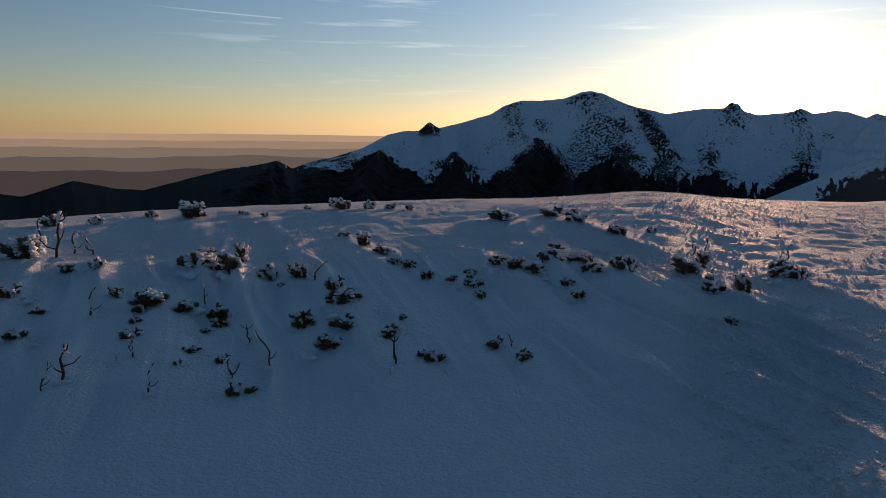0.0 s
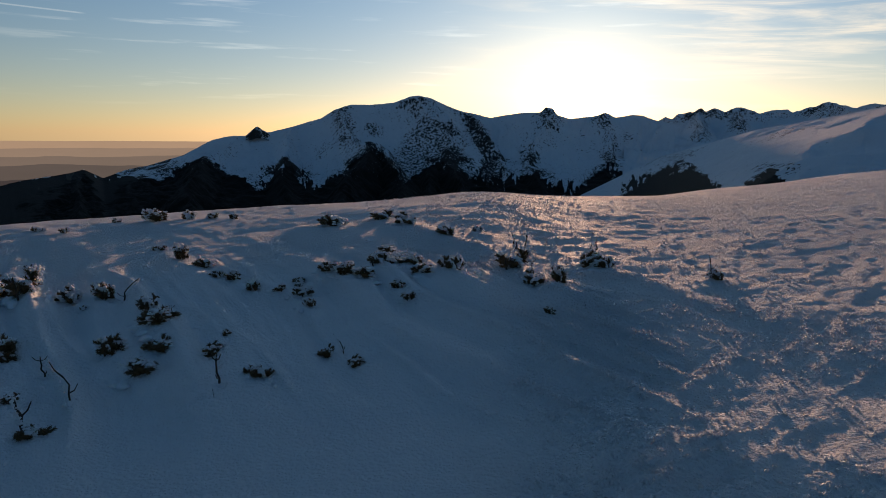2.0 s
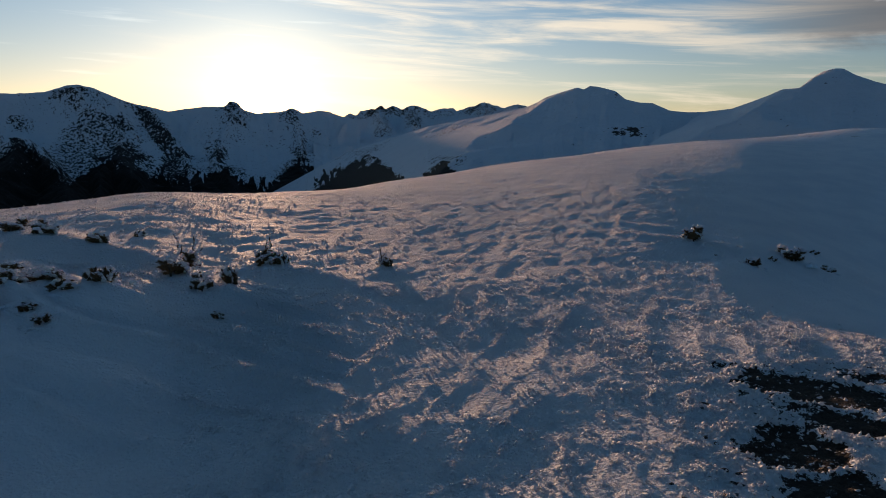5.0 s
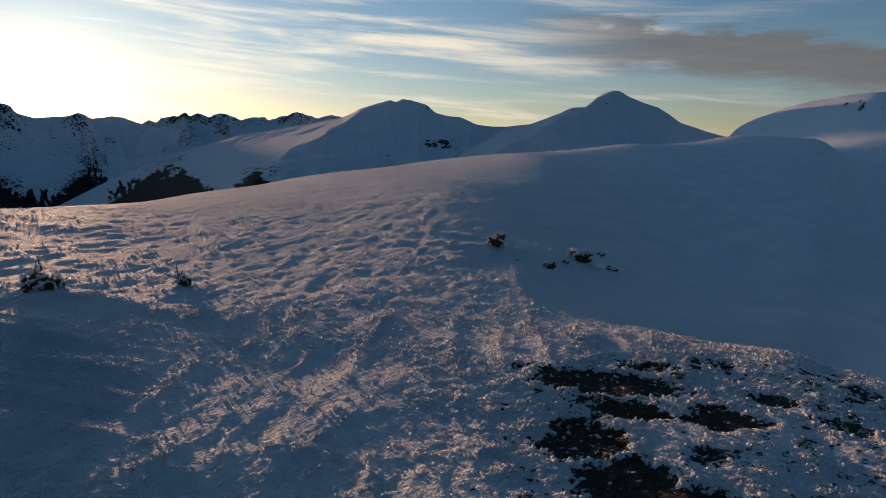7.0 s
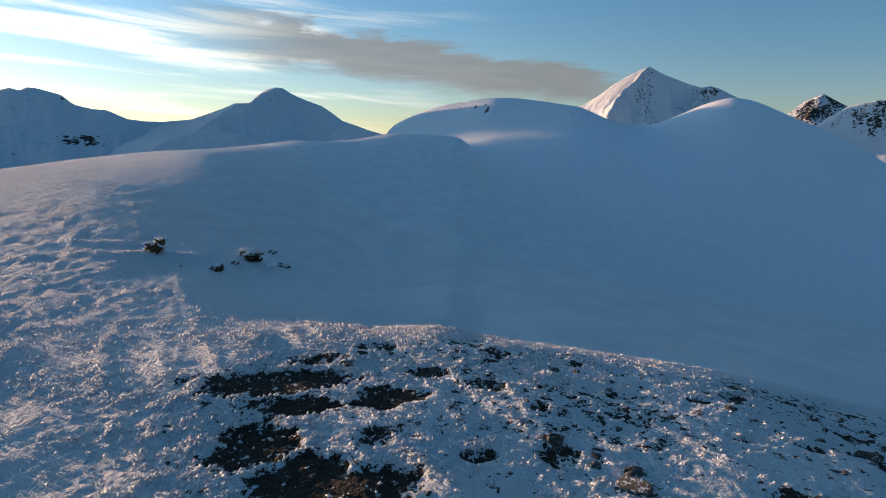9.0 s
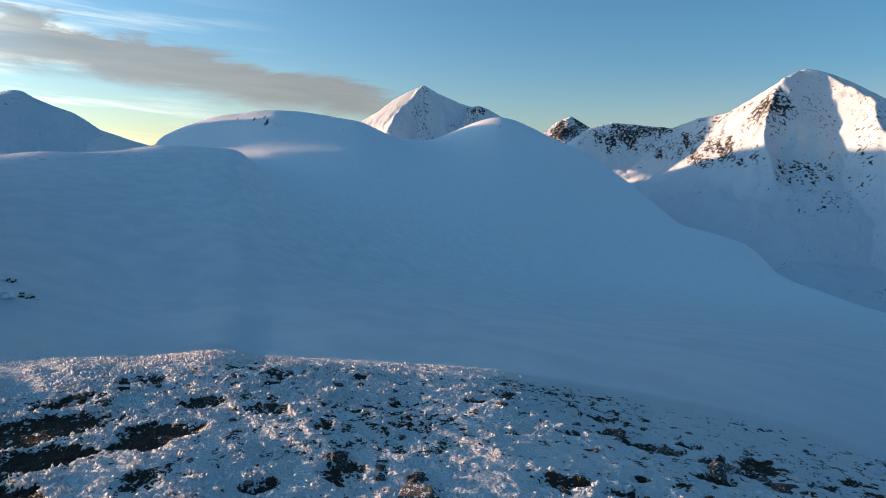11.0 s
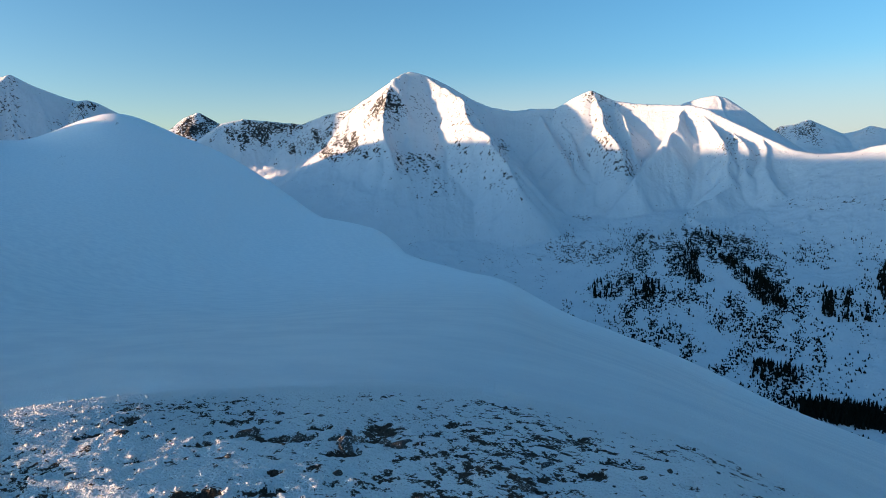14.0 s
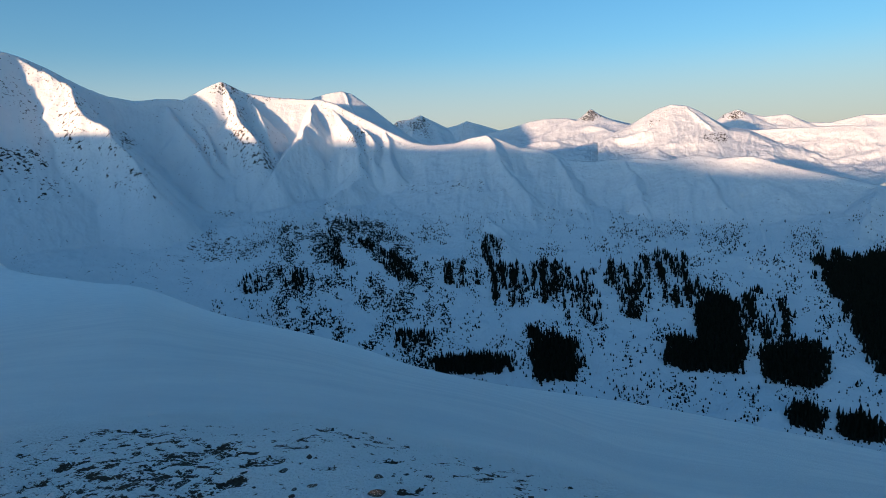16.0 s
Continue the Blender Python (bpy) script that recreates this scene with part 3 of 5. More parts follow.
def ground_sheet():
    r, az = RADII[:, None], np.radians(BEARINGS)[None]
    x, y, z = r * np.sin(az), r * np.cos(az), SWEEP.copy()
    deg = np.broadcast_to(BEARINGS[None], z.shape)
    near = 1 - ease(r, 15, 60)
    # rough wind crust on the sunny crest, smooth drifts in the lee
    turn = ease(deg, 54, 80)
    edge = np.interp(deg, STONY_EDGE[0], STONY_EDGE[1])
    crust = np.maximum(ease(deg, 24, 44), 0.75 * ease(deg, 14, 34) * (1 - ease(r, 5, 9))) * (1 - ease(deg, 185, 203)) * (1 - 0.5 * ease(deg, 118, 150)) * ((1 - turn) * (1 - 0.45 * ease(r, 12, 45)) + turn * (1 - ease(r, edge * 0.97, edge * (1.22 + 0.5 * (1 - ease(deg, 84, 98))))))
    spill = 0.75 * (1 - ease(deg, 18, 34)) * ease(r, 6.0, 7.4) * (1 - ease(r, 14, 20)) * (1 - ease(deg, 205, 210)) + ease(deg, 8, 30) * (1 - ease(deg, 30, 44)) * (0.2 + 0.5 * ease(r, 6, 9))
    # loose clusters of rime in the shaded hollow
    tufts = ease(deg, 12, 30) * (1 - ease(deg, 46, 60)) * (1 - ease(r, 6, 8)) * ease(layered(x * 1.9, y * 1.9, 4, 7, 0.6), 0.02, 0.3)
    crust = np.clip(np.maximum(crust + spill, 0.95 * tufts) + 0.35 * crust * layered(x * 0.8, y * 0.8, 3, 5), 0, 1) * (1 - ease(r, 40, 130))
    z += 0.035 * layered(x * 0.3, y * 0.3, 2, 11) * ease(r, 2, 5) * near * (1 - ease(deg, 78, 94) * ease(r, edge, edge * 1.15))
    u, v = x * math.cos(radians(30)) + y * math.sin(radians(30)), -x * math.sin(radians(30)) + y * math.cos(radians(30))
    z += (0.010 + 0.012 * crust) * layered(u * 0.7, v * 2.6, 4, 21, ridged=True) * near
    # fluffy lumps with creases between them, on low swells
    puffs = -0.7 * layered(x * 5.5, y * 5.5, 2, 31, 0.55, ridged=True) - 0.7 * layered(x * 14, y * 14, 2, 36, 0.7, ridged=True) + 0.35 * layered(x * 31, y * 31, 2, 38)
    flock = ease(layered(x * 1.5, y * 1.5, 3, 39), -0.45, 0.35)
    z += (0.009 + 0.009 * ease(deg, 50, 72)) * crust * (0.35 + 0.65 * flock) * puffs * (1 - 0.75 * ease(r, 9, 30))
    z += 0.004 * layered(x * 4, y * 4, 4, 41) * near + 0.018 * crust * layered(x * 1.5, y * 1.5, 3, 43) * near
    z += 0.03 * ease(deg, 36, 50) * (1 - ease(deg, 68, 80)) * ease(r, 7, 12) * (1 - ease(r, 30, 80)) * layered(u * 0.55, v * 1.3, 4, 45, 0.6)
    swell = ease(r, 60, 300) * (1 - ease(r, 2000, 2600))
    z += swell * (0.004 * r) * layered(x * 0.006, y * 0.006, 4, 61) * ease(deg, 60, 80) * (1 - ease(deg, 108, 118))
    # snow banked up by the pines, with tails drawn out by the wind
    for px, py, w in PINES_CREST + PINES_SLOPE + PINES_LEE + PINES_FAR:
        pr, pa = math.hypot(px, py), math.degrees(math.atan2(px, py))
        i0, i1 = np.searchsorted(RADII, (pr - 1.6, pr + 1.6))
        j0, j1 = np.searchsorted(BEARINGS[:1100], (pa - 90 / pr, pa + 90 / pr))
        dx, dy = x[i0:i1, j0:j1] - px, y[i0:i1, j0:j1] - py
        along, side = 0.35 * dx - 0.94 * dy, 0.94 * dx + 0.35 * dy
        wide = 0.10 + 0.55 * w
        z[i0:i1, j0:j1] += 0.09 * w * np.exp(-(side / wide) ** 2) * np.where(along > 0, np.exp(-(along / (4.0 * wide)) ** 2), np.exp(-(along / wide) ** 2))
    # drift ridges on the lee slope
    lee = (1 - ease(deg, 25, 42)) * ease(r, 3.0, 4.5) * (1 - 0.8 * ease(r, 6.0, 7.6)) * (1 - ease(r, 8, 10))
    flow, over = 0.35 * x - 0.94 * y, 0.94 * x + 0.35 * y
    bend = over + 0.25 * layered(x * 0.5, y * 0.5, 2, 76)
    z += lee * (0.105 * layered(bend * 1.7, flow * 0.20, 3, 71, ridged=True) + 0.045 * layered(bend * 5, flow * 0.45, 3, 73))
    z += 0.016 * ease(deg, 10, 24) * (1 - ease(deg, 60, 72)) * ease(r, 6, 9) * (1 - ease(r, 30, 60)) * layered(over * 3.2 + 0.4 * layered(x, y, 2, 78), flow * 7.5, 4, 79, 0.62)
    for px, py, wide, long, tall in ((10.6, 1.9, 0.22, 1.6, 0.08), (12.5, 5.6, 0.4, 2.2, 0.14), (11.0, 5.2, 0.3, 1.8, 0.10), (9.2, 0.4, 0.12, 1.2, 0.035)):
        along, side = (x - px) * 0.28 - (y - py) * 0.96, (x - px) * 0.96 + (y - py) * 0.28
        z += tall * np.exp(-(side / wide) ** 2 - (along / long) ** 2) * (0.8 + 0.5 * layered(x * 2, y * 2, 3, 83))
    # bare stony ground on the blown crest: a scatter of specks, and the larger blown-out patches
    zone = ease(deg, 62, 74) * (1 - ease(deg, 186, 203)) * (1 - ease(r, edge * 0.98, edge * 1.04))
    bare = zone * (0.21 + 0.19 * ease(layered(x * 1.1, y * 1.1, 3, 57), -0.3, 0.5)) * (1 + 0.15 * ease(deg, 98, 125)) * (1 - 0.25 * ease(deg, 140, 165))
    for px, py, wide, deep in BARE_EAST + BARE_CREST + BARE_SOUTH:
        far = math.hypot(px, py)
        i0, i1 = np.searchsorted(RADII, (far - 3 * deep - 0.3, far + 3 * deep + 0.3))
        turned = math.degrees(math.atan2(px, py))
        j0, j1 = np.searchsorted(BEARINGS[:1100], (turned - 200 * (wide + 0.1) / far, turned + 200 * (wide + 0.1) / far))
        gx, gy = x[i0:i1, j0:j1], y[i0:i1, j0:j1]
        side, along = ((gx - px) * py - (gy - py) * px) / far, ((gx - px) * px + (gy - py) * py) / far
        trodden = wide > 0.16 and far < 5.1 and px > 3.4 and py > 0
        k = 1.15 if trodden else 0.9
        d = (side / (k * wide + 0.015)) ** 2 + (along / (k * 0.85 * deep + 0.015)) ** 2
        d = d + 1.1 * layered(gx * 6, gy * 6, 4, 99, 0.68)
        bare[i0:i1, j0:j1] = np.maximum(bare[i0:i1, j0:j1], (0.82 if trodden else 0.6) * (1 - ease(d, 0.2, 2.3)))
    z -= 0.025 * ease(bare, 0.3, 0.7)
    seen = np.degrees(np.arctan2(z - 1.6, r))
    for c_az, c_el, wide, high, dense in ((89.0, 3.6, 2.6, 0.7, 0.9), (97, 3.2, 3.0, 0.4, 0.5), (110.5, 3.9, 1.4, 0.4, 0.8), (106, 1.0, 1.0, 1.0, 0.4), (80, 0.3, 5, 0.4, 0.5), (72, -0.1, 6, 0.25, 0.5)):
        spot = np.exp(-((deg - c_az) / wide) ** 2 - ((seen - c_el) / high) ** 2)
        bare = np.maximum(bare, ease(r, 60, 90) * dense * spot * ease(layered(deg * 3.5, seen * 9, 4, 91, 0.65), 0.12, 0.4))
    z -= 0.2 * ease(deg, 78, 104) * (1 - ease(deg, 185, 203)) * ease(r, edge * 1.02, edge * 1.4) * (1 - ease(r, 14, 30))
    GRID.update(z=z, r=RADII, az=BEARINGS, crust=crust, bare=bare, flock=flock)
    ob = sheet("ground", x, y, z, GROUND, {"bare": bare, "crust": crust}, closed=True)
    return tagged(ob, "wind-crusted snow ridge with bare stony patches on the crest", "ground", kind="structure")


ground_sheet()


# ---- mountains ----
WOODED = []


def at_bearing(az, r, el):
    """A place seen from the ridge top at a bearing, a distance and an elevation angle."""
    return (r * math.sin(radians(az)), r * math.cos(radians(az)), 1.6 + r * math.tan(radians(el)))


def skyline(az_k, el_k, x, rounded):
    """Elevation angles along a crest: rounded for snow domes, else straight edges with tips hardly worn."""
    if rounded:
        return smooth_line(az_k, el_k, x)
    return sum(np.interp(x + o, az_k, el_k) for o in (-0.12, -0.04, 0.04, 0.12)) / 4


def far_off(line, pts):
    """Crest points (bearing, distance, elevation) from bearings and elevations and a rough line of distances."""
    at, far = zip(*line)
    return [(az, float(np.interp(az, at, far)), el) for az, el in pts]


def rib(share, pitch, r, pts):
    """A spur that starts r metres away and comes down towards the viewer at a pitch through bearings and elevations."""
    line = [(pts[0][0], r, pts[0][1])]
    z = 1.6 + r * math.tan(radians(pts[0][1]))
    for az, el in pts[1:]:
        nearer = (z - pitch * r - 1.6) / (math.tan(radians(el)) - pitch)
        z, r = z - pitch * (r - nearer), nearer
        line.append((az, r, el))
    return (share, line)


def mountain(name, label, crest, front, floor, spurs=(), step=0.1, rows=150, steep=0.55, rough=1.0, jag=0.0, stony=0.0, girth=70, ribs=0.0, heads=(), deep=99.0, zones=(), woods=(), scrub=0.0, trees=False, seed=1, back=260, flute=0.0, rounded=False, stands=()):
    """A range built as a net of ridges. crest: (bearing, distance, elevation angle) points; front: distance where the grid ends;
    floor: (distance, height) of the ground between the ridges; spurs: (rock share, points like the crest's);
    zones and woods: (bearing, elevation, half width, half height, density)."""
    az_k, r_k, el_k = zip(*crest)
    pitch_at = steep if isinstance(steep, tuple) else ((0, steep), (1, steep))
    cols = np.arange(az_k[0], az_k[-1] + step / 2, step)
    top = np.interp(cols, az_k, r_k)
    t = np.concatenate([[1.0, 0.6, 0.3, 0.12], np.zeros(rows)])[:, None]
    run = np.concatenate([np.zeros(4), np.linspace(0, 1, rows)])[:, None]
    r = top[None] + back * t + (front - top[None]) * run
    deg = np.broadcast_to(cols[None], r.shape)
    x, y = r * np.sin(np.radians(deg)), r * np.cos(np.radians(deg))
    wx = x + 45 * layered(x / 260, y / 260, 4, seed + 5, 0.55)
    wy = y + 45 * layered(x / 260 + 7, y / 260, 4, seed + 6, 0.55)
    # the crest line, finely divided so that it keeps its true outline
    fine = np.arange(az_k[0], az_k[-1] + 0.2, 0.4)
    fine_el = skyline(az_k, el_k, fine, rounded)
    fine_r = np.interp(fine, az_k, r_k)
    cel = skyline(az_k, el_k, cols, rounded) + jag * layered(cols * 1.1, cols * 0 + seed, 4, seed + 3, 0.6, ridged=True)
    cz = 1.6 + top * np.tan(np.radians(cel))
    z = np.interp(r, *zip(*floor)) + 14 * layered(x / 240, y / 240, 4, seed + 12)
    gap = np.full(r.shape, 1e6)
    rockiness = np.zeros(r.shape)
    spurs = list(spurs)
    rng = random.Random(seed)
    az_r = az_k[0] + 1.0
    while ribs and az_r < az_k[-1] - 1.0:
        r0, e0 = float(np.interp(az_r, cols, top)), float(np.interp(az_r, fine, fine_el))
        z0, length = 1.6 + r0 * math.tan(radians(e0)), rng.uniform(120, 330)
        line, r1, a1 = [(az_r, r0, e0)], r0, az_r
        for _ in range(3):
            r1, a1 = r1 - length / 3, a1 + rng.uniform(-0.9, 0.9) + 0.3
            line.append((a1, r1, math.degrees(math.atan2(z0 - pitch_at[0][1] * (r0 - r1) * rng.uniform(0.86, 0.96) - 1.6, r1))))
        spurs.append((rng.choice((0.0, 0.0, 0.1)), line))
        az_r += rng.uniform(0.9, 2.0) / ribs
    lines = [(stony, [at_bearing(*p) for p in zip(fine, fine_r, fine_el)], True)] + [(k, [at_bearing(*p) for p in pts], False) for k, pts in spurs]
    for share, pts, main in lines:
        for (ax, ay, az_), (bx, by, bz) in zip(pts, pts[1:]):
            dx, dy = bx - ax, by - ay
            reach = 900.0 if main else 420.0
            lo, hi = min(ax, bx) - reach, max(ax, bx) + reach
            inside = (wx > lo) & (wx < hi) & (wy > min(ay, by) - reach) & (wy < max(ay, by) + reach)
            if not inside.any():
                continue
            px, py = (x[inside], y[inside]) if main else (wx[inside], wy[inside])
            u = np.clip(((px - ax) * dx + (py - ay) * dy) / (dx * dx + dy * dy), 0, 1)
            d = np.hypot(px - ax - u * dx, py - ay - u * dy)
            bearing = math.degrees(math.atan2(ax, ay)) % 360
            k = float(np.interp(bearing, *zip(*pitch_at))) * (1.0 if main else 1.15)
            h = az_ + (bz - az_) * u - k * d * (1 - 0.22 * ease(d, 0, 700))
            z[inside] = np.maximum(z[inside], h)
            gap[inside] = np.minimum(gap[inside], d)
            if share:
                rockiness[inside] = np.maximum(rockiness[inside], share * (1 - ease(d, 0.2 * girth, girth * (0.8 + 1.0 * share))))
    gully = layered(wx / 190, wy / 190, 4, seed + 21, 0.42, ridged=True)
    carve = np.minimum(gap, 160) * 0.26 * rough
    z = z - carve * (0.45 - gully) + ease(rockiness, 0.2, 0.7) * 9.0 * layered(wx / 45, wy / 45, 4, seed + 27, 0.55, ridged=True) + rough * 1.5 * layered(x / 28, y / 28, 3, seed + 25) * ease(gap, 10, 80)
    z = z + (0.5 * flute * layered(wx / 70, wy / 70, 4, seed + 26, 0.58, ridged=True) * ease(gap, 8, 90) if flute else 0)
    if flute:
        # gullies washed straight down the faces
        drop = np.abs(r - top[None])
        side = np.radians(deg + 0.7 * layered(deg * 0.45, r / 260, 3, seed + 71)) * 2400
        worn = layered(side / 75, r / 520, 4, seed + 73, 0.55, ridged=True) - 0.25
        z = z + flute * worn * ease(drop, 10, 150) * (1 - 0.7 * ease(drop, 350, 800)) + 0.15 * flute * layered(x / 14, y / 14, 3, seed + 77, 0.6, ridged=True) * ease(drop, 8, 60)
    crest_near = ease(np.abs(r - top[None]), 2, 24)
    z = np.minimum(z, cz[None] - 0.25 * np.abs(r - top[None]) * (t[:] * 0 + 1) * 0.35) * crest_near + (cz[None] - 0.4 * np.abs(r - top[None])) * (1 - crest_near)
    el = np.degrees(np.arctan2(z - 1.6, r))
    slope = np.hypot(np.gradient(z, axis=0) / np.where(np.abs(np.gradient(r, axis=0)) < 0.5, -0.5, np.gradient(r, axis=0)), np.gradient(z, axis=1) / (r * radians(step)))
    bare = ease(slope * (1 + 0.5 * gully), 0.55, 1.1)
    broken = layered(x / 95, y / 95, 5, seed + 33, 0.62) + 0.45 * gully
    rockiness = np.clip(rockiness * (0.16 + 0.62 * ease(broken, -0.35, 0.45)) + 0.22 * bare * ease(rockiness, 0.0, 0.3) + 0.05 * bare, 0, 1.2)
    shards = layered(deg * 2.2 + 0.3 * el, el * 1.1, 4, seed + 53, 0.6)
    for z_az, z_el, wide, high, dense in zones:
        d = ((deg - z_az) / wide) ** 2 + ((el - z_el) / high) ** 2 + 0.7 * layered(deg * 1.2, el * 0.8, 4, seed + 52, 0.6)
        rockiness = np.maximum(rockiness, dense * (1 - ease(d, 0.4, 1.3)) * (0.22 + 0.5 * ease(shards + 0.4 * gully, -0.3, 0.4)))
    wood, brush = np.zeros(z.shape), np.zeros(z.shape)
    streaks = layered(deg * 1.7 + 0.15 * el, el * 0.30, 4, seed + 61, 0.6) + 0.6 * layered(deg * 6, el * 1.6, 3, seed + 62, 0.6)
    for h_az, h_el, flare, trees_in, rock_in in heads:
        under = np.maximum(h_el - el, 1e-3)
        lean = np.abs(deg - h_az + 0.9 * layered(deg * 0.9, el * 1.6, 5, seed + 65, 0.68)) / (flare * under + 0.15)
        mask = (1 - ease(lean, 0.5, 1.3)) * ease(h_el - el, 0.0, 0.25) * (1 - ease(under + 0.8 * streaks, 0.5 * deep, deep))
        wood = np.maximum(wood, trees_in * mask * ease(streaks + 0.45 * np.minimum(under, 2.0) - 0.5 * ease(-gully, 0.0, 0.5), -0.55, 0.15))
        rockiness = np.maximum(rockiness, rock_in * mask * ease(broken + 0.25 * under, -0.5, 0.3))
    for w_az, w_el, wide, high, dense in woods:
        d = ((deg - w_az) / wide) ** 2 + ((el - w_el) / high) ** 2 + 1.3 * layered(deg * 1.5, el * 0.40, 4, seed + 55, 0.62) + 1.3 * layered(deg * 4.5, el * 1.5, 4, seed + 59, 0.6)
        wood = np.maximum(wood, dense * (1 - ease(d, 0.4, 1.5)) * ease(streaks, *((-0.05, 0.3) if dense < 1 else (-0.75, -0.25))))
        brush = np.maximum(brush, 1 - ease(d, 0.8, 5.0))
    # stands of trees: bearing, elevation, half width, half height, density, slant of their edges
    crowd = np.zeros(z.shape)
    for w_az, w_el, wide, high, dense, slant in stands:
        over, up = (deg - w_az + slant * (el - w_el)) / wide, (el - w_el) / high
        line = layered((deg + slant * el) * 2.6, el * 0.45, 4, seed + 61, 0.6)
        d = np.maximum(np.abs(over), np.abs(up)) ** 2 * 0.6 + 0.4 * (over ** 2 + up ** 2) + (0.9 if dense < 1 else 0.65) * layered(deg * 2.2, el * 1.4, 4, seed + 55, 0.62)
        crowd = np.maximum(crowd, dense * (1 - ease(d, 0.7, 1.15)) * (ease(line, -0.25, 0.25) if dense < 1 else 1.0))
    if trees:
        thin = ease(-el, 4.0, 8.5) * (1 + 1.2 * ease(deg, 150, 154) * (1 - ease(deg, 164, 168))) * ease(layered(deg * 0.8, el * 0.7, 4, seed + 58, 0.6), -0.35, 0.5)
        brush = np.maximum(brush, 0.8 * thin)
        WOODED.append((x, y, z, crowd, thin, deg, el))
        wood = np.maximum(wood, ease(crowd, 0.75, 1.0) * 0.75)
    ob = sheet(name, x, y, z, SNOWY, {"rock": rockiness, "wood": wood, "scrub": brush * scrub})
    return tagged(ob, label, "mountain", "mountains across the valleys", "structure")


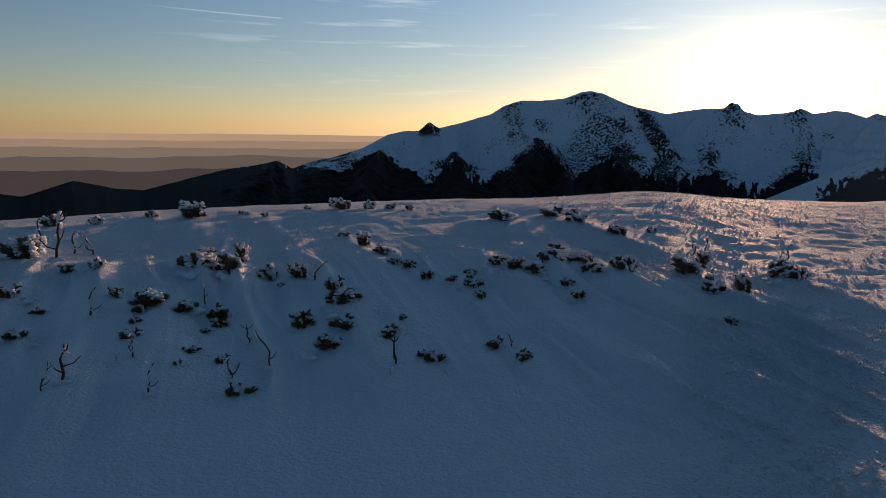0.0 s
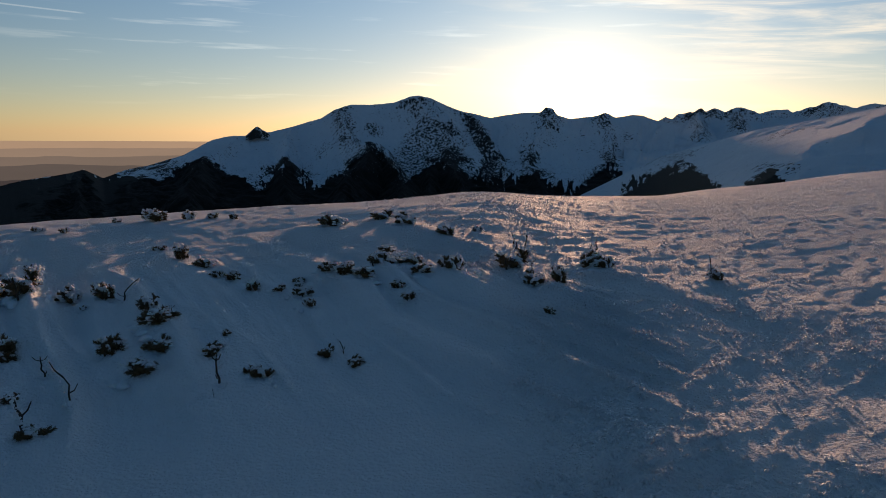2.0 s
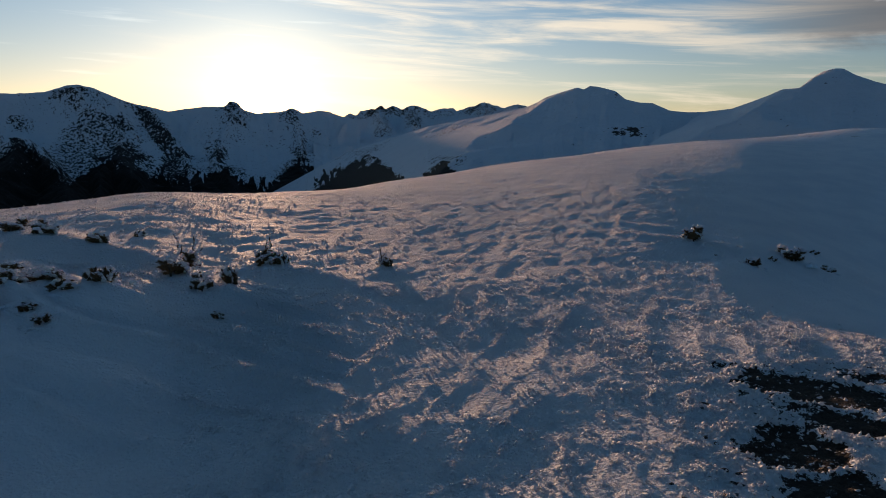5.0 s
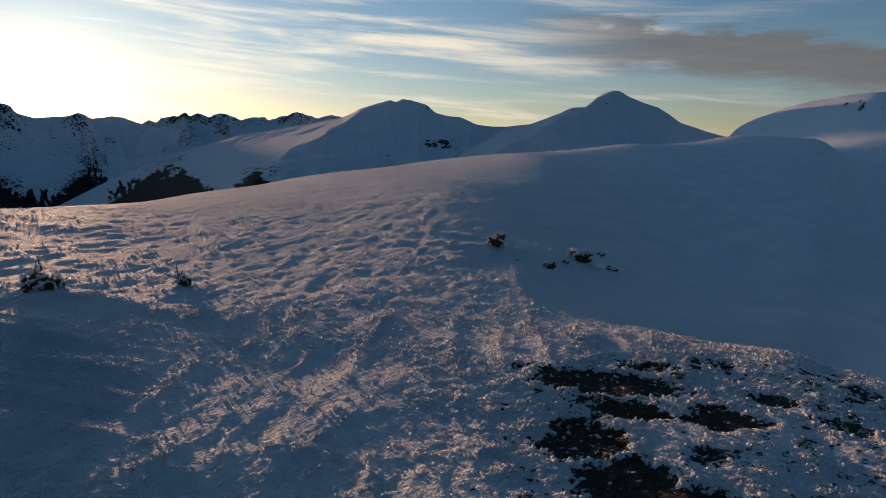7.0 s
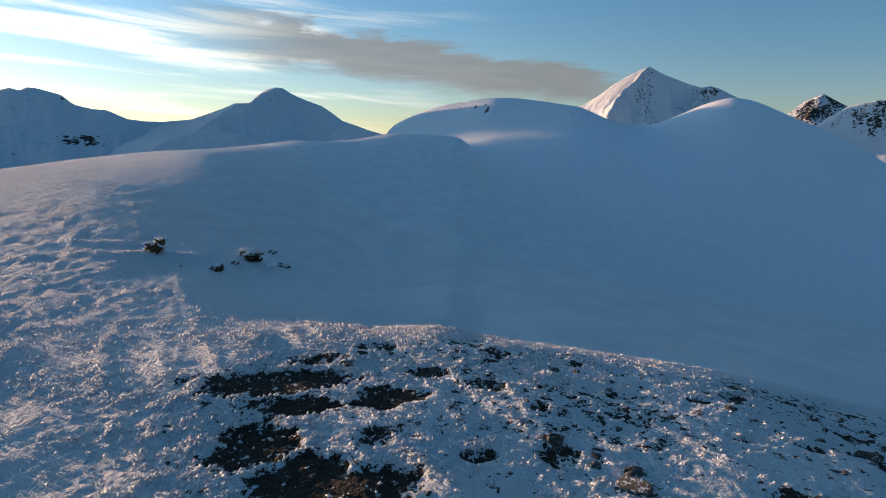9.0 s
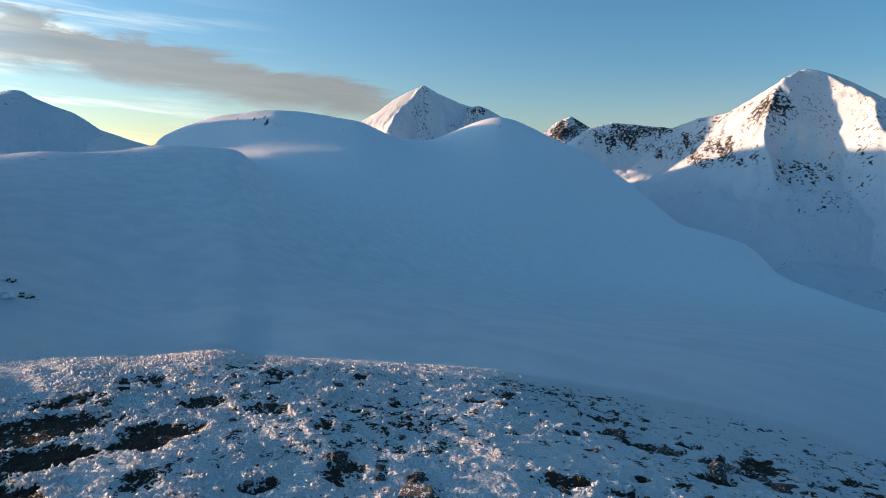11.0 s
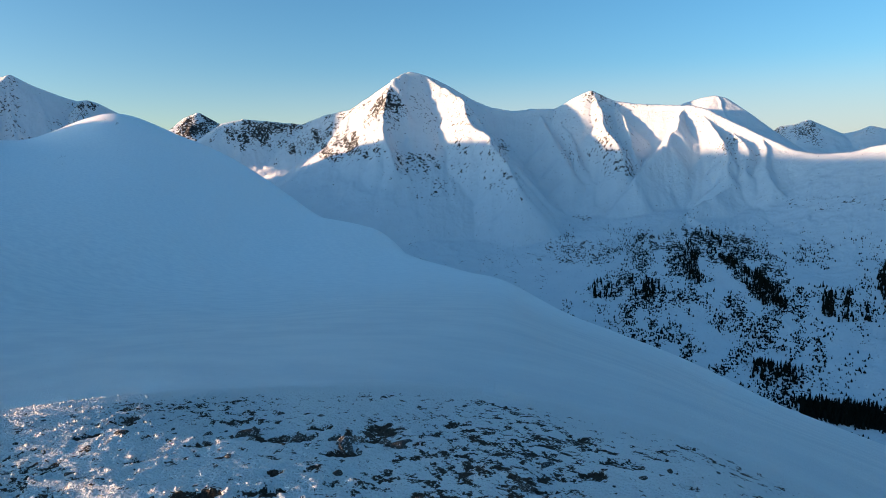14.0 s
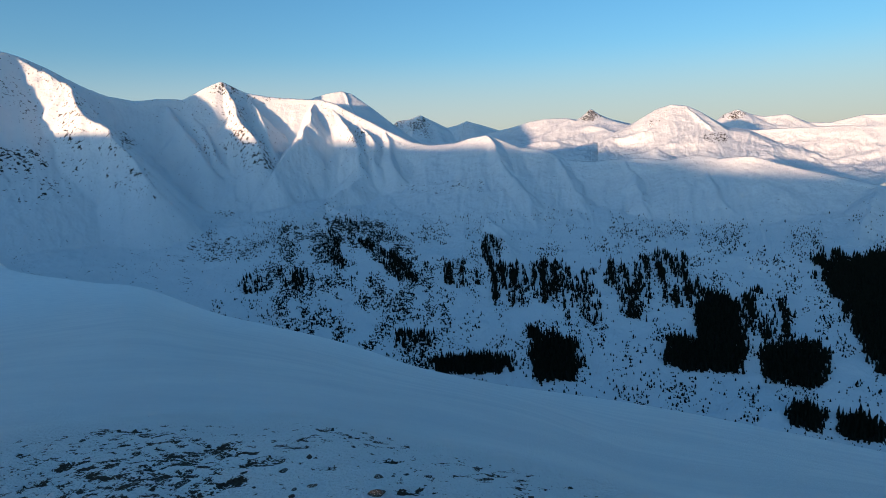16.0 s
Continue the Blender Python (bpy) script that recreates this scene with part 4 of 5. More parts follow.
mountain("mountain", "snow-capped massif with dark wooded buttresses below",
         far_off(((-40, 2600), (-25, 2700), (-14.8, 2700), (-9, 2900), (-5, 3000), (16, 3050), (31, 3100), (34, 3000)),
                 [(-40, -4.9), (-34.8, -5.2), (-33.5, -5.5), (-30.1, -4.35), (-27, -5.1), (-25.2, -5.25), (-18.8, -3.65), (-16.3, -3.31), (-14.6, -2.92), (-13.3, -3.62), (-11.8, -3.03), (-9.7, -2.58), (-7.4, -1.89), (-5.1, -0.65), (-3.6, -0.31),
                  (-2.2, -0.26), (-0.3, 0.04), (1.0, 0.38), (2.4, 0.78), (3.9, 1.23), (4.9, 1.86), (6.4, 2.4), (8.1, 2.38), (10.1, 2.58), (11.5, 3.1), (12.4, 3.22), (13.5, 2.96), (14.7, 2.39), (16.2, 1.86), (17.2, 1.67), (18.6, 1.33), (19.8, 1.57),
                  (21.2, 1.76), (22.9, 1.83), (23.3, 2.25), (23.9, 2.15), (24.3, 1.6), (25.4, 1.3), (27.0, 1.45), (27.7, 1.56), (28.3, 1.83), (29.2, 1.37), (30.5, 1.63), (31.4, 1.54), (32.6, 1.1), (34, 0.9)]),
         1500, [(1500, -270), (2000, -245), (2500, -165), (2900, -80), (3300, -60)], rows=240, seed=3, jag=0.04, scrub=0.7, rough=0.8, girth=90, ribs=1.2, steep=0.75, flute=12.0,
         spurs=[(0.2, [(-2.3, 3000, -0.28), (-4.5, 2800, -1.5), (-6, 2600, -2.1)]), (1.0, [(-6, 2600, -2.1), (-7, 2100, -4.6), (-8, 1700, -7.5)]),
                (0.1, [(1.5, 3000, 0.69), (1.0, 2750, -1.4), (0.6, 2550, -2.7)]), (1.0, [(0.6, 2550, -2.7), (0.4, 2100, -5.0), (0.2, 1800, -7)]),
                (0.35, [(5.4, 3000, 2.0), (5.6, 2820, 0.4), (6.5, 2700, -0.9), (8.5, 2600, -0.9)]), (0.85, [(8.5, 2600, -0.8), (7.0, 2300, -3), (5.5, 1900, -6)]), (0.8, [(8.5, 2600, -0.8), (10.5, 2300, -3.4), (11, 1950, -6)]),
                (0.75, [(12.3, 3000, 3.1), (13.4, 2870, 1.4), (14.6, 2750, -0.3), (14.4, 2600, -1.9)]), (1.1, [(14.4, 2600, -1.9), (16, 2200, -4.5), (17, 1900, -6.5)]), (1.0, [(14.4, 2600, -1.9), (13, 2250, -4.4), (12.6, 1950, -6.4)]),
                (0.6, [(16.3, 3050, 1.9), (18, 2850, 0.0), (19.5, 2700, -1.9), (20.5, 2500, -3.6)]), (0.4, [(23.6, 3100, 2.05), (23, 2850, -0.5), (22.5, 2650, -2.5)]), (0.9, [(22.5, 2650, -2.5), (23, 2200, -5.0), (23, 1900, -7)]),
                (0.35, [(28, 3100, 1.5), (28.5, 2850, -0.9), (29, 2650, -2.9)]), (0.8, [(29, 2650, -2.9), (29, 2200, -5.4)]), (1.2, [(-14.8, 2700, -2.9), (-15, 2300, -4.6), (-15, 1900, -7)]),
                (1.2, [(-30.1, 2600, -4.35), (-29, 2200, -6)]), (1.2, [(-20, 2700, -3.9), (-22, 2300, -5.3), (-22, 1900, -8)]), (1.2, [(-9.3, 2900, -2.3), (-11, 2500, -3.9), (-11.5, 2000, -6.5)])],
         zones=[(-6, -3.0, 2.5, 0.7, 0.75), (8.3, 0.2, 1.2, 0.7, 0.7), (13.5, 1.9, 1.6, 0.9, 0.5), (15.5, 0.4, 4.0, 1.5, 0.36), (5, -1.6, 5, 0.8, 0.42), (27, -0.6, 5, 1.2, 0.45)],
         heads=[(-30, -4.3, 9, 1.6, 1.2), (-14.6, -2.85, 5, 1.5, 1.2), (-20, -3.8, 5, 1.5, 1.2), (-6.0, -2.0, 1.7, 0.9, 0.7), (-3.2, -3.4, 0.95, 1.1, 0.7), (0.7, -2.65, 0.95, 1.1, 0.7), (8.1, -0.6, 1.05, 0.62, 0.95), (5.2, -3.4, 1.2, 1.0, 0.6), (14.3, -2.3, 1.5, 1.2, 0.8), (19.3, -4.2, 1.3, 0.9, 0.5),
                (22.2, -3.1, 1.15, 1.1, 0.62), (18.6, -1.2, 0.5, 0.4, 0.7), (29.2, -2.2, 1.3, 0.8, 0.6), (13.3, 2.6, 0.8, 0.0, 0.5)],
         woods=[(-28, -6.6, 16, 3.2, 1.6), (-10, -6.2, 8, 1.5, 1.3), (13, -5.7, 16, 2.0, 1.3), (27, -5.6, 8, 1.4, 1.1)])
mountain("rock_tower", "small dark rock tower on the snowy shoulder", [(-2.5, 3005, -0.4), (-1.9, 3005, 0.15), (-1.45, 3005, 0.53), (-1.0, 3005, 0.2), (-0.4, 3005, -0.1)],
         2960, [(2900, -40), (3300, -60)], step=0.03, rows=30, seed=5, stony=1.2, rough=0.3, steep=1.0)
mountain("mountain", "jagged row of snowy rock teeth", far_off(((20, 3900), (60, 3900)), [(30, 1.0), (32.6, 1.1), (33.1, 1.37), (33.7, 1.29), (34.3, 1.7), (34.9, 1.85), (35.3, 1.68), (35.9, 2.16), (36.2, 1.88), (36.8, 2.14), (37.7, 1.83), (38.6, 2.24), (39.5, 1.96), (40.2, 1.66), (41.1, 1.86), (42.0, 1.98),
         (42.5, 1.7), (43.3, 2.0), (44.0, 2.11), (44.7, 2.48), (45.8, 2.19), (46.5, 2.01), (47.5, 2.27), (48.6, 2.15), (51, 1.5)]), 2150, [(2150, -190), (2900, -60), (3900, 0)], step=0.06, rows=90, seed=8, jag=0.12, stony=0.6, steep=0.8, flute=14.0,
         spurs=[(0.35, [(35.8, 3900, 2.1), (36, 3600, 0.8), (36, 3300, 0)]), (0.35, [(38.5, 3900, 2.2), (38.7, 3600, 0.9)]), (0.35, [(44.8, 3900, 2.45), (44.5, 3600, 1.0)])])
mountain("mountain", "smooth snow dome with a small rocky cap", [(16, 2500, -9.0), (22, 2450, -7.5), (27, 2300, -5.0), (33, 2100, -1.8), (40, 1820, 0.4), (46, 1580, 1.6), (48.6, 1480, 2.15), (49.4, 1450, 2.5), (50.1, 1430, 2.92), (51.3, 1405, 3.32), (52.7, 1370, 3.74), (53.3, 1345, 3.56), (53.7, 1330, 3.85), (54.4, 1310, 3.8), (55.9, 1255, 3.42), (56.7, 1225, 2.75),
         (57.9, 1190, 2.48), (58.9, 1170, 2.44), (60.3, 1150, 1.82), (61.6, 1150, 1.69), (63.6, 1150, 1.71), (65, 1150, 1.9)], 760, [(760, -90), (2300, -60)], rows=110, seed=12, flute=3.0, rough=0.45, steep=0.35, scrub=0.4,
         # of these spurs, the two behind the crest are unseen, added to cast shade
         back=420, spurs=[(0.0, [(54, 1320, 3.8), (55, 1200, 2.0), (56, 1080, 0.0)]), (0.0, [(54, 1325, 3.75), (54, 1430, 3.68), (54, 1560, 3.62)]), (0.0, [(52.3, 1390, 3.5), (51.9, 1560, 3.40), (51.6, 1740, 3.30)]), (0.5, [(33, 2100, -1.3), (35, 1900, -2.4), (36, 1650, -4)]), (0.45, [(40, 1820, 0.5), (42, 1650, -1.4), (42, 1400, -3.5)])],
         zones=[(56.2, 3.0, 0.7, 0.3, 0.55), (57.5, 0.1, 2.4, 0.5, 0.85), (34, -3.0, 2.5, 0.7, 0.6), (42, -2.6, 2.5, 0.7, 0.55)], heads=[(34.6, -1.9, 1.5, 0.9, 0.8), (41.3, -2.4, 1.2, 0.75, 0.7)], woods=[(34, -4.6, 4, 1.2, 1.1)])
mountain("mountain", "smooth snowy cone with a rounded top in shade", [(56, 1350, -1.0), (59, 1300, 0.6), (63.1, 1150, 1.73), (65, 1080, 1.96), (66, 1050, 2.35), (67.5, 1000, 2.94), (68.4, 985, 3.4), (69.6, 965, 3.47), (70.3, 957, 4.15), (71.0, 955, 4.62), (71.7, 950, 4.82), (72.3, 948, 4.8), (73.1, 937, 4.32), (74.3, 910, 3.83), (75.5, 885, 3.45),
         (76.4, 860, 2.89), (77.3, 835, 2.23), (78.5, 800, 1.86), (79.4, 770, 1.54), (84, 700, 0.3)], 500, [(500, -40), (1500, -20)], rows=90, seed=16, flute=2.0, rough=0.35, steep=0.4, zones=[(71.5, 4.0, 0.8, 0.4, 0.4)])
mountain("mountain", "pointed snow peak with a sunlit face", far_off(((90, 2800), (120, 2800)), [(94, 2.0), (97.8, 3.84), (99.2, 4.68), (100.5, 5.7), (101.8, 6.45), (103.2, 7.08), (104.5, 6.38), (106.4, 5.63), (107.4, 5.33), (108.0, 5.46), (108.8, 5.22), (109.9, 4.62), (111.1, 4.07), (114, 2.5)]),
         # the deep rear slope (back=520) is unseen, added to shade the range's left wall
         1700, [(1700, -20), (2800, 50)], rows=120, seed=22, back=520, step=0.06, steep=0.85, rough=0.4, flute=8.0,
         spurs=[rib(0.1, 0.6, 2800, [(103.3, 7.05), (102.4, 5.8), (101.0, 4.6), (100.2, 3.4)]), rib(0.2, 0.65, 2800, [(103.5, 6.9), (103.3, 5.4), (103.6, 3.6), (103.9, 2.2)]), rib(0.2, 0.6, 2800, [(107.9, 5.4), (107.2, 4.2), (106.0, 3.2)])], zones=[(108, 5.0, 1.0, 0.35, 0.8), (103.7, 2.5, 0.8, 0.25, 0.7)])
mountain("mountain", "dark rocky tip above a snow saddle", [(112, 3300, 2.2), (113.9, 3300, 3.4), (114.8, 3300, 4.2), (116, 3300, 4.72), (117.4, 3300, 3.9), (119.5, 3300, 2.8)], 2900, [(2700, 60), (3300, 110)], step=0.05, rows=60, seed=25, stony=0.8, steep=0.7,
         spurs=[(0.8, [(116, 3300, 4.7), (115.6, 3180, 3.4)])])
RANGE = ((113, 2950), (124, 2800), (133, 2420), (150, 2500), (157, 2460), (165, 2250), (178, 2100), (192, 2000), (210, 1900))
mountain("mountain", "great snow range with a pyramid peak and wooded lower slopes",
         far_off(RANGE, [(113, 1.0), (115.6, 2.3), (117.7, 3.79), (119.5, 4.18), (121.9, 3.99), (124.3, 3.74), (126.3, 4.55), (128.5, 5.01), (130.7, 6.44), (132.5, 7.65), (133.6, 8.2), (135.3, 7.78), (137.1, 6.87), (139.0, 5.77), (140.7, 5.03), (142.4, 4.71),
                 (144.5, 4.86), (146.2, 4.78), (147.8, 5.65), (149.2, 6.25), (150.2, 5.75), (151.2, 5.3), (152.8, 5.0), (154.3, 4.85), (156.0, 4.76), (157.2, 4.71), (158.4, 4.35), (159.7, 3.59), (160.9, 2.97), (162.1, 2.3), (163.6, 1.53), (165.0, 0.84),
                 (166.5, 0.55), (168.5, 0.64), (170.2, 1.07), (171.4, 1.3), (172.6, 0.85), (174.3, 0.12), (176.2, -0.13), (177.1, -0.49), (178.5, -1.14), (180.3, -1.28), (182, -1.18), (184.2, -1.09), (186.7, -1.33), (188.3, -1.01), (189.2, -0.99),
                 (190.6, -1.28), (192.1, -1.19), (193.2, -1.21), (195.6, -2.0), (202, -3.6), (210, -5.5)]),
         660, [(660, -380), (1200, -290), (1700, -195), (2100, -115), (2500, -40), (3200, 0)], rows=280, seed=30, steep=((126, 0.8), (131, 0.98), (160, 0.95), (168, 0.6), (205, 0.55)), jag=0.05, scrub=0.75, trees=True, girth=80, rough=0.3, flute=7.0,
         spurs=[rib(0.15, 0.62, 2425, [(135.3, 7.78), (137.6, 6.04), (139.5, 3.93), (141.1, 2.53), (142.6, 0.14), (143.6, -1.8)]), rib(0.1, 0.75, 2420, [(133.5, 8.15), (131.9, 6.3), (131.0, 4.6), (131.8, 2.4), (132.6, 0.0)]),
                rib(0.15, 0.7, 2330, [(134.2, 4.7), (134.7, 3.32), (135.4, 1.8), (136.2, -0.8)]), rib(0.2, 0.7, 2330, [(139.2, 4.3), (138.2, 2.4), (138.6, 0.3), (139.2, -1.4)]), rib(0.5, 0.65, 2590, [(128.5, 5.01), (130.0, 2.89), (131.3, 0.47)]),
                rib(0.5, 0.65, 2700, [(126.3, 4.5), (127.2, 2.6), (128.6, 0.4)]), rib(0.5, 0.65, 2790, [(124.3, 3.74), (125.4, 1.45), (126.2, -0.2)]), rib(0.5, 0.65, 2850, [(121.9, 3.99), (122.8, 1.9)]), rib(0.5, 0.65, 2890, [(119.5, 4.18), (120.9, 1.94), (121.5, 0.4)]),
                rib(0.0, 0.6, 2480, [(144.5, 4.86), (146.0, 2.9), (147.2, 0.9), (147.8, -0.6)]), rib(0.1, 0.6, 2485, [(146.2, 4.78), (147.8, 2.62), (148.6, 0.3)]), rib(0.25, 0.65, 2500, [(149.2, 6.22), (150.0, 4.05), (151.1, 2.13), (151.6, 0.2)]),
                rib(0.1, 0.7, 2490, [(151.2, 5.3), (152.3, 3.5), (152.9, 0.1)]), rib(0.0, 0.55, 2460, [(157.2, 4.71), (156.4, 3.4), (155.2, 1.9), (153.9, 0.5), (152.8, -1.4)]), rib(0.1, 0.65, 2440, [(158.0, 4.5), (159.0, 2.9), (159.7, 0.8), (160.2, -0.8)]),
                rib(0.1, 0.65, 2400, [(159.7, 3.59), (160.9, 1.61), (161.7, -0.4)]), rib(0.0, 0.62, 2330, [(162.1, 2.3), (162.9, 0.57), (163.7, -1.6)]), rib(0.0, 0.5, 2180, [(171.4, 1.3), (172.0, -0.68), (174.3, -3.66), (175.6, -7.5)]),
                rib(0.0, 0.5, 2110, [(177.1, -0.49), (179.0, -3.72), (180.6, -7.05)]), rib(0.0, 0.5, 2020, [(189.2, -0.99), (191.2, -5.06), (193.4, -8.2), (195.5, -12.4)]), rib(0.0, 0.5, 2050, [(183.0, -1.1), (184.6, -4.6), (186.5, -8.5)]),
                (0.15, [(157.6, 1880, -4.1), (160.3, 1640, -6.9), (163.3, 1440, -9.5), (165.8, 1260, -12.6)]), (0.0, [(157.6, 1880, -4.1), (153.8, 1650, -6.3), (149.6, 1400, -10.6)]), (0.0, [(161.0, 2100, -1.5), (157.6, 1880, -4.1)]),
                (0.1, [(158.6, 1800, -5.0), (158.6, 1560, -8.0), (158.0, 1380, -11.5)]), (0.0, [(171.5, 1700, -6.0), (173, 1450, -8.6), (174.5, 1250, -12.8)]), (0.0, [(179.5, 1600, -7.6), (180.5, 1350, -11.6)]),
                (0.0, [(185, 1550, -7.6), (187, 1300, -12.0)]), (0.0, [(202, 1900, -3.6), (200, 1650, -6.2), (198.5, 1400, -10.2), (198, 1150, -16.5)])],
         zones=[(149.4, 5.6, 1.2, 0.7, 0.62), (131.6, 4.1, 1.5, 0.7, 0.62), (123.5, 2.6, 6.5, 1.3, 0.95), (128.5, 1.6, 4, 1.2, 0.85), (118.2, 3.2, 1.5, 0.6, 0.55), (134.4, 0.4, 3.0, 1.1, 0.7), (140.4, 1.7, 2.2, 1.2, 0.62), (141, -1.2, 2.4, 1.0, 0.6), (136, -1.8, 3.0, 1.2, 0.6),
                (148.0, 0.9, 1.6, 0.6, 0.55), (160.2, 1.5, 1.2, 0.8, 0.5), (152.0, 4.9, 2.2, 0.35, 0.5), (148.5, -4.6, 1.0, 0.35, 0.6), (160.5, -7.0, 2.2, 1.6, 0.85), (157.6, -6.6, 1.4, 1.8, 0.85), (163.6, -9.4, 1.7, 1.8, 0.85), (155.3, -6.6, 2.4, 1.0, 0.75), (151.0, -10.6, 2.6, 1.2, 0.75), (154.6, -10.2, 1.6, 1.2, 0.75), (147.5, -7.5, 4.0, 1.2, 0.55), (168, -3.2, 5.0, 0.7, 0.42)],
         stands=[(159.8, -7.2, 0.9, 1.6, 0.8, 0.9), (163.2, -10.2, 1.2, 1.6, 0.85, 0.9), (157.6, -8.2, 0.8, 1.8, 0.6, 0.4), (154.1, -10.6, 1.2, 1.0, 0.8, 0.2), (150.6, -10.9, 1.3, 0.8, 0.75, 0.2), (168.9, -10.8, 1.6, 1.2, 0.9, 0.15), (171.6, -9.4, 0.8, 1.6, 0.9, 0.1), (173.3, -11.9, 1.7, 1.9, 0.98, 0.1),
                 (176.6, -11.6, 1.6, 1.8, 0.9, 0.1), (179.4, -13.0, 1.8, 2.4, 0.6, 0.2), (183.6, -12.3, 1.9, 2.4, 0.9, 0.2), (187.7, -11.6, 1.7, 2.3, 0.95, 0.3), (185.6, -10.2, 1.2, 0.8, 0.85, 0.2), (191.0, -14.4, 1.8, 2.2, 1.1, 0.2), (194.4, -14.0, 2.0, 2.0, 0.95, 0.2), (164.5, -16.6, 2.2, 0.7, 0.9, 0.0),
                 (169.6, -18.9, 3.8, 0.85, 1.2, 0.0), (177.2, -18.3, 2.2, 2.1, 1.2, 0.0), (175.3, -16.2, 0.55, 0.5, 1.0, 0.0), (190.0, -17.4, 3.3, 1.4, 1.15, 0.0), (196.6, -17.4, 2.4, 1.7, 1.0, 0.0), (202.0, -11.0, 3.6, 2.4, 1.1, 0.5), (203.5, -14.5, 2.8, 3.0, 1.0, 0.5), (197.8, -21.3, 1.4, 0.9, 1.1, 0.0),
                 (201.4, -21.4, 1.6, 1.0, 1.1, 0.2)])
mountain("mountain", "snowy shoulder behind the front crest", far_off(((150, 2800), (170, 2700)), [(153.3, 3.4), (154.8, 4.2), (156.8, 4.91), (158.0, 5.22), (159.0, 5.38), (159.9, 5.12), (161.6, 3.87), (163.6, 2.26), (165.4, 0.98), (167.4, -0.6)]),
         2300, [(2300, -80), (2800, -20)], rows=90, seed=38, rough=0.3, flute=4.0, steep=0.6, spurs=[rib(0.0, 0.6, 2750, [(159.0, 5.35), (160.2, 3.4), (161.5, 1.5)])])
mountain("mountain", "distant peak with a dusting of rock", far_off(((150, 3700), (190, 3700)), [(160, 0.5), (162.1, 1.2), (163.7, 2.74), (164.8, 2.85), (165.7, 3.2), (166.8, 2.64), (168.0, 2.02), (169.0, 2.23), (169.7, 2.56), (171.2, 2.1), (172.4, 1.72), (174.5, 1.0), (176, 0.5)]), 3000, [(3000, -80), (3700, 0)],
         rows=70, seed=41, step=0.06, steep=0.6, flute=8.0, rough=0.5, spurs=[rib(0.4, 0.6, 3700, [(165.7, 3.2), (166.2, 1.4)]), rib(0.1, 0.6, 3700, [(169.7, 2.55), (170.4, 1.0)]), rib(0.3, 0.6, 3700, [(163.7, 2.74), (164.2, 1.3)])], zones=[(165.0, 2.4, 1.4, 0.7, 0.7), (169.8, 2.2, 1.0, 0.4, 0.3)])
mountain("mountain", "broad white dome with a rocky tip behind it", far_off(((150, 3400), (190, 3400)), [(168, 0.4), (170.5, 1.1), (172.4, 1.6), (173.8, 1.88), (175.2, 2.28), (176.6, 2.48), (178.4, 2.47), (179.3, 2.3), (179.9, 2.75), (180.4, 3.2), (181.1, 2.67), (182.0, 2.27), (183.5, 1.84), (188, 0.4)]), 2600, [(2600, -110), (3400, -20)],
         rows=90, seed=44, step=0.06, steep=0.4, rough=0.4, flute=4.0, spurs=[rib(0.0, 0.4, 3400, [(176.6, 2.45), (178.4, 0.9)]), rib(0.4, 0.6, 3400, [(180.4, 3.15), (180.6, 2.0)]), rib(0.0, 0.4, 3400, [(183.0, 1.9), (185.5, 0.4)])], zones=[(180.3, 2.6, 1.0, 0.5, 0.8)])
mountain("mountain", "sunlit snow peak with a steep shaded side", far_off(((150, 3000), (212, 3000)), [(181, 0.5), (183.1, 1.4), (184.3, 2.07), (185.7, 2.88), (186.9, 3.2), (188.1, 3.03), (189.1, 2.52), (190.1, 1.87), (191.2, 1.18), (193.1, 0.88), (195.4, 0.94), (199, 0.95), (205, 0.6), (212, 0.2)]), 2300, [(2300, -130), (3000, -30)],
         rows=90, seed=47, step=0.06, steep=0.5, rough=0.5, flute=7.0, spurs=[rib(0.1, 0.5, 3000, [(187.6, 3.1), (189.2, 1.6), (190.8, 0.0), (191.6, -0.8)]), rib(0.2, 0.55, 3000, [(185.7, 2.88), (185.9, 1.6), (186.6, 0.3)]), rib(0.0, 0.5, 3000, [(184.3, 2.07), (184.6, 0.9)])], zones=[(190.3, 0.4, 1.3, 0.5, 0.6), (185.4, 1.9, 0.7, 0.5, 0.5)])
mountain("mountain", "row of far snow summits", far_off(((150, 4100), (214, 4100)), [(186, 0.8), (189, 1.2), (190.1, 1.53), (190.8, 2.17), (191.9, 2.56), (192.8, 2.14), (193.8, 1.88), (195.4, 1.99), (196.8, 1.3), (198.3, 1.2), (200.4, 1.67), (203, 1.6), (208, 1.4), (214, 0.5)]),
         3500, [(3500, -90), (4100, 0)], rows=60, seed=50, step=0.06, steep=0.5, flute=7.0, rough=0.5, zones=[(191.6, 2.1, 1.0, 0.4, 0.8), (195.2, 1.6, 1.5, 0.4, 0.4)])


# ---- lowland on the left, its haze painted as glow ----
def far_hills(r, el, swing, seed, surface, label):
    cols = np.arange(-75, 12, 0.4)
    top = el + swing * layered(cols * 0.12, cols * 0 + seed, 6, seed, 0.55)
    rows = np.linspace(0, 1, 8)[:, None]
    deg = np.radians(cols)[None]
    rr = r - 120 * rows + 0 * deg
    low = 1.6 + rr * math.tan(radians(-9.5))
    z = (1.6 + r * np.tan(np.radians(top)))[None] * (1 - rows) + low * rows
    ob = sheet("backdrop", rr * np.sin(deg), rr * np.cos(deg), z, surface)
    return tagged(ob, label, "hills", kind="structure")


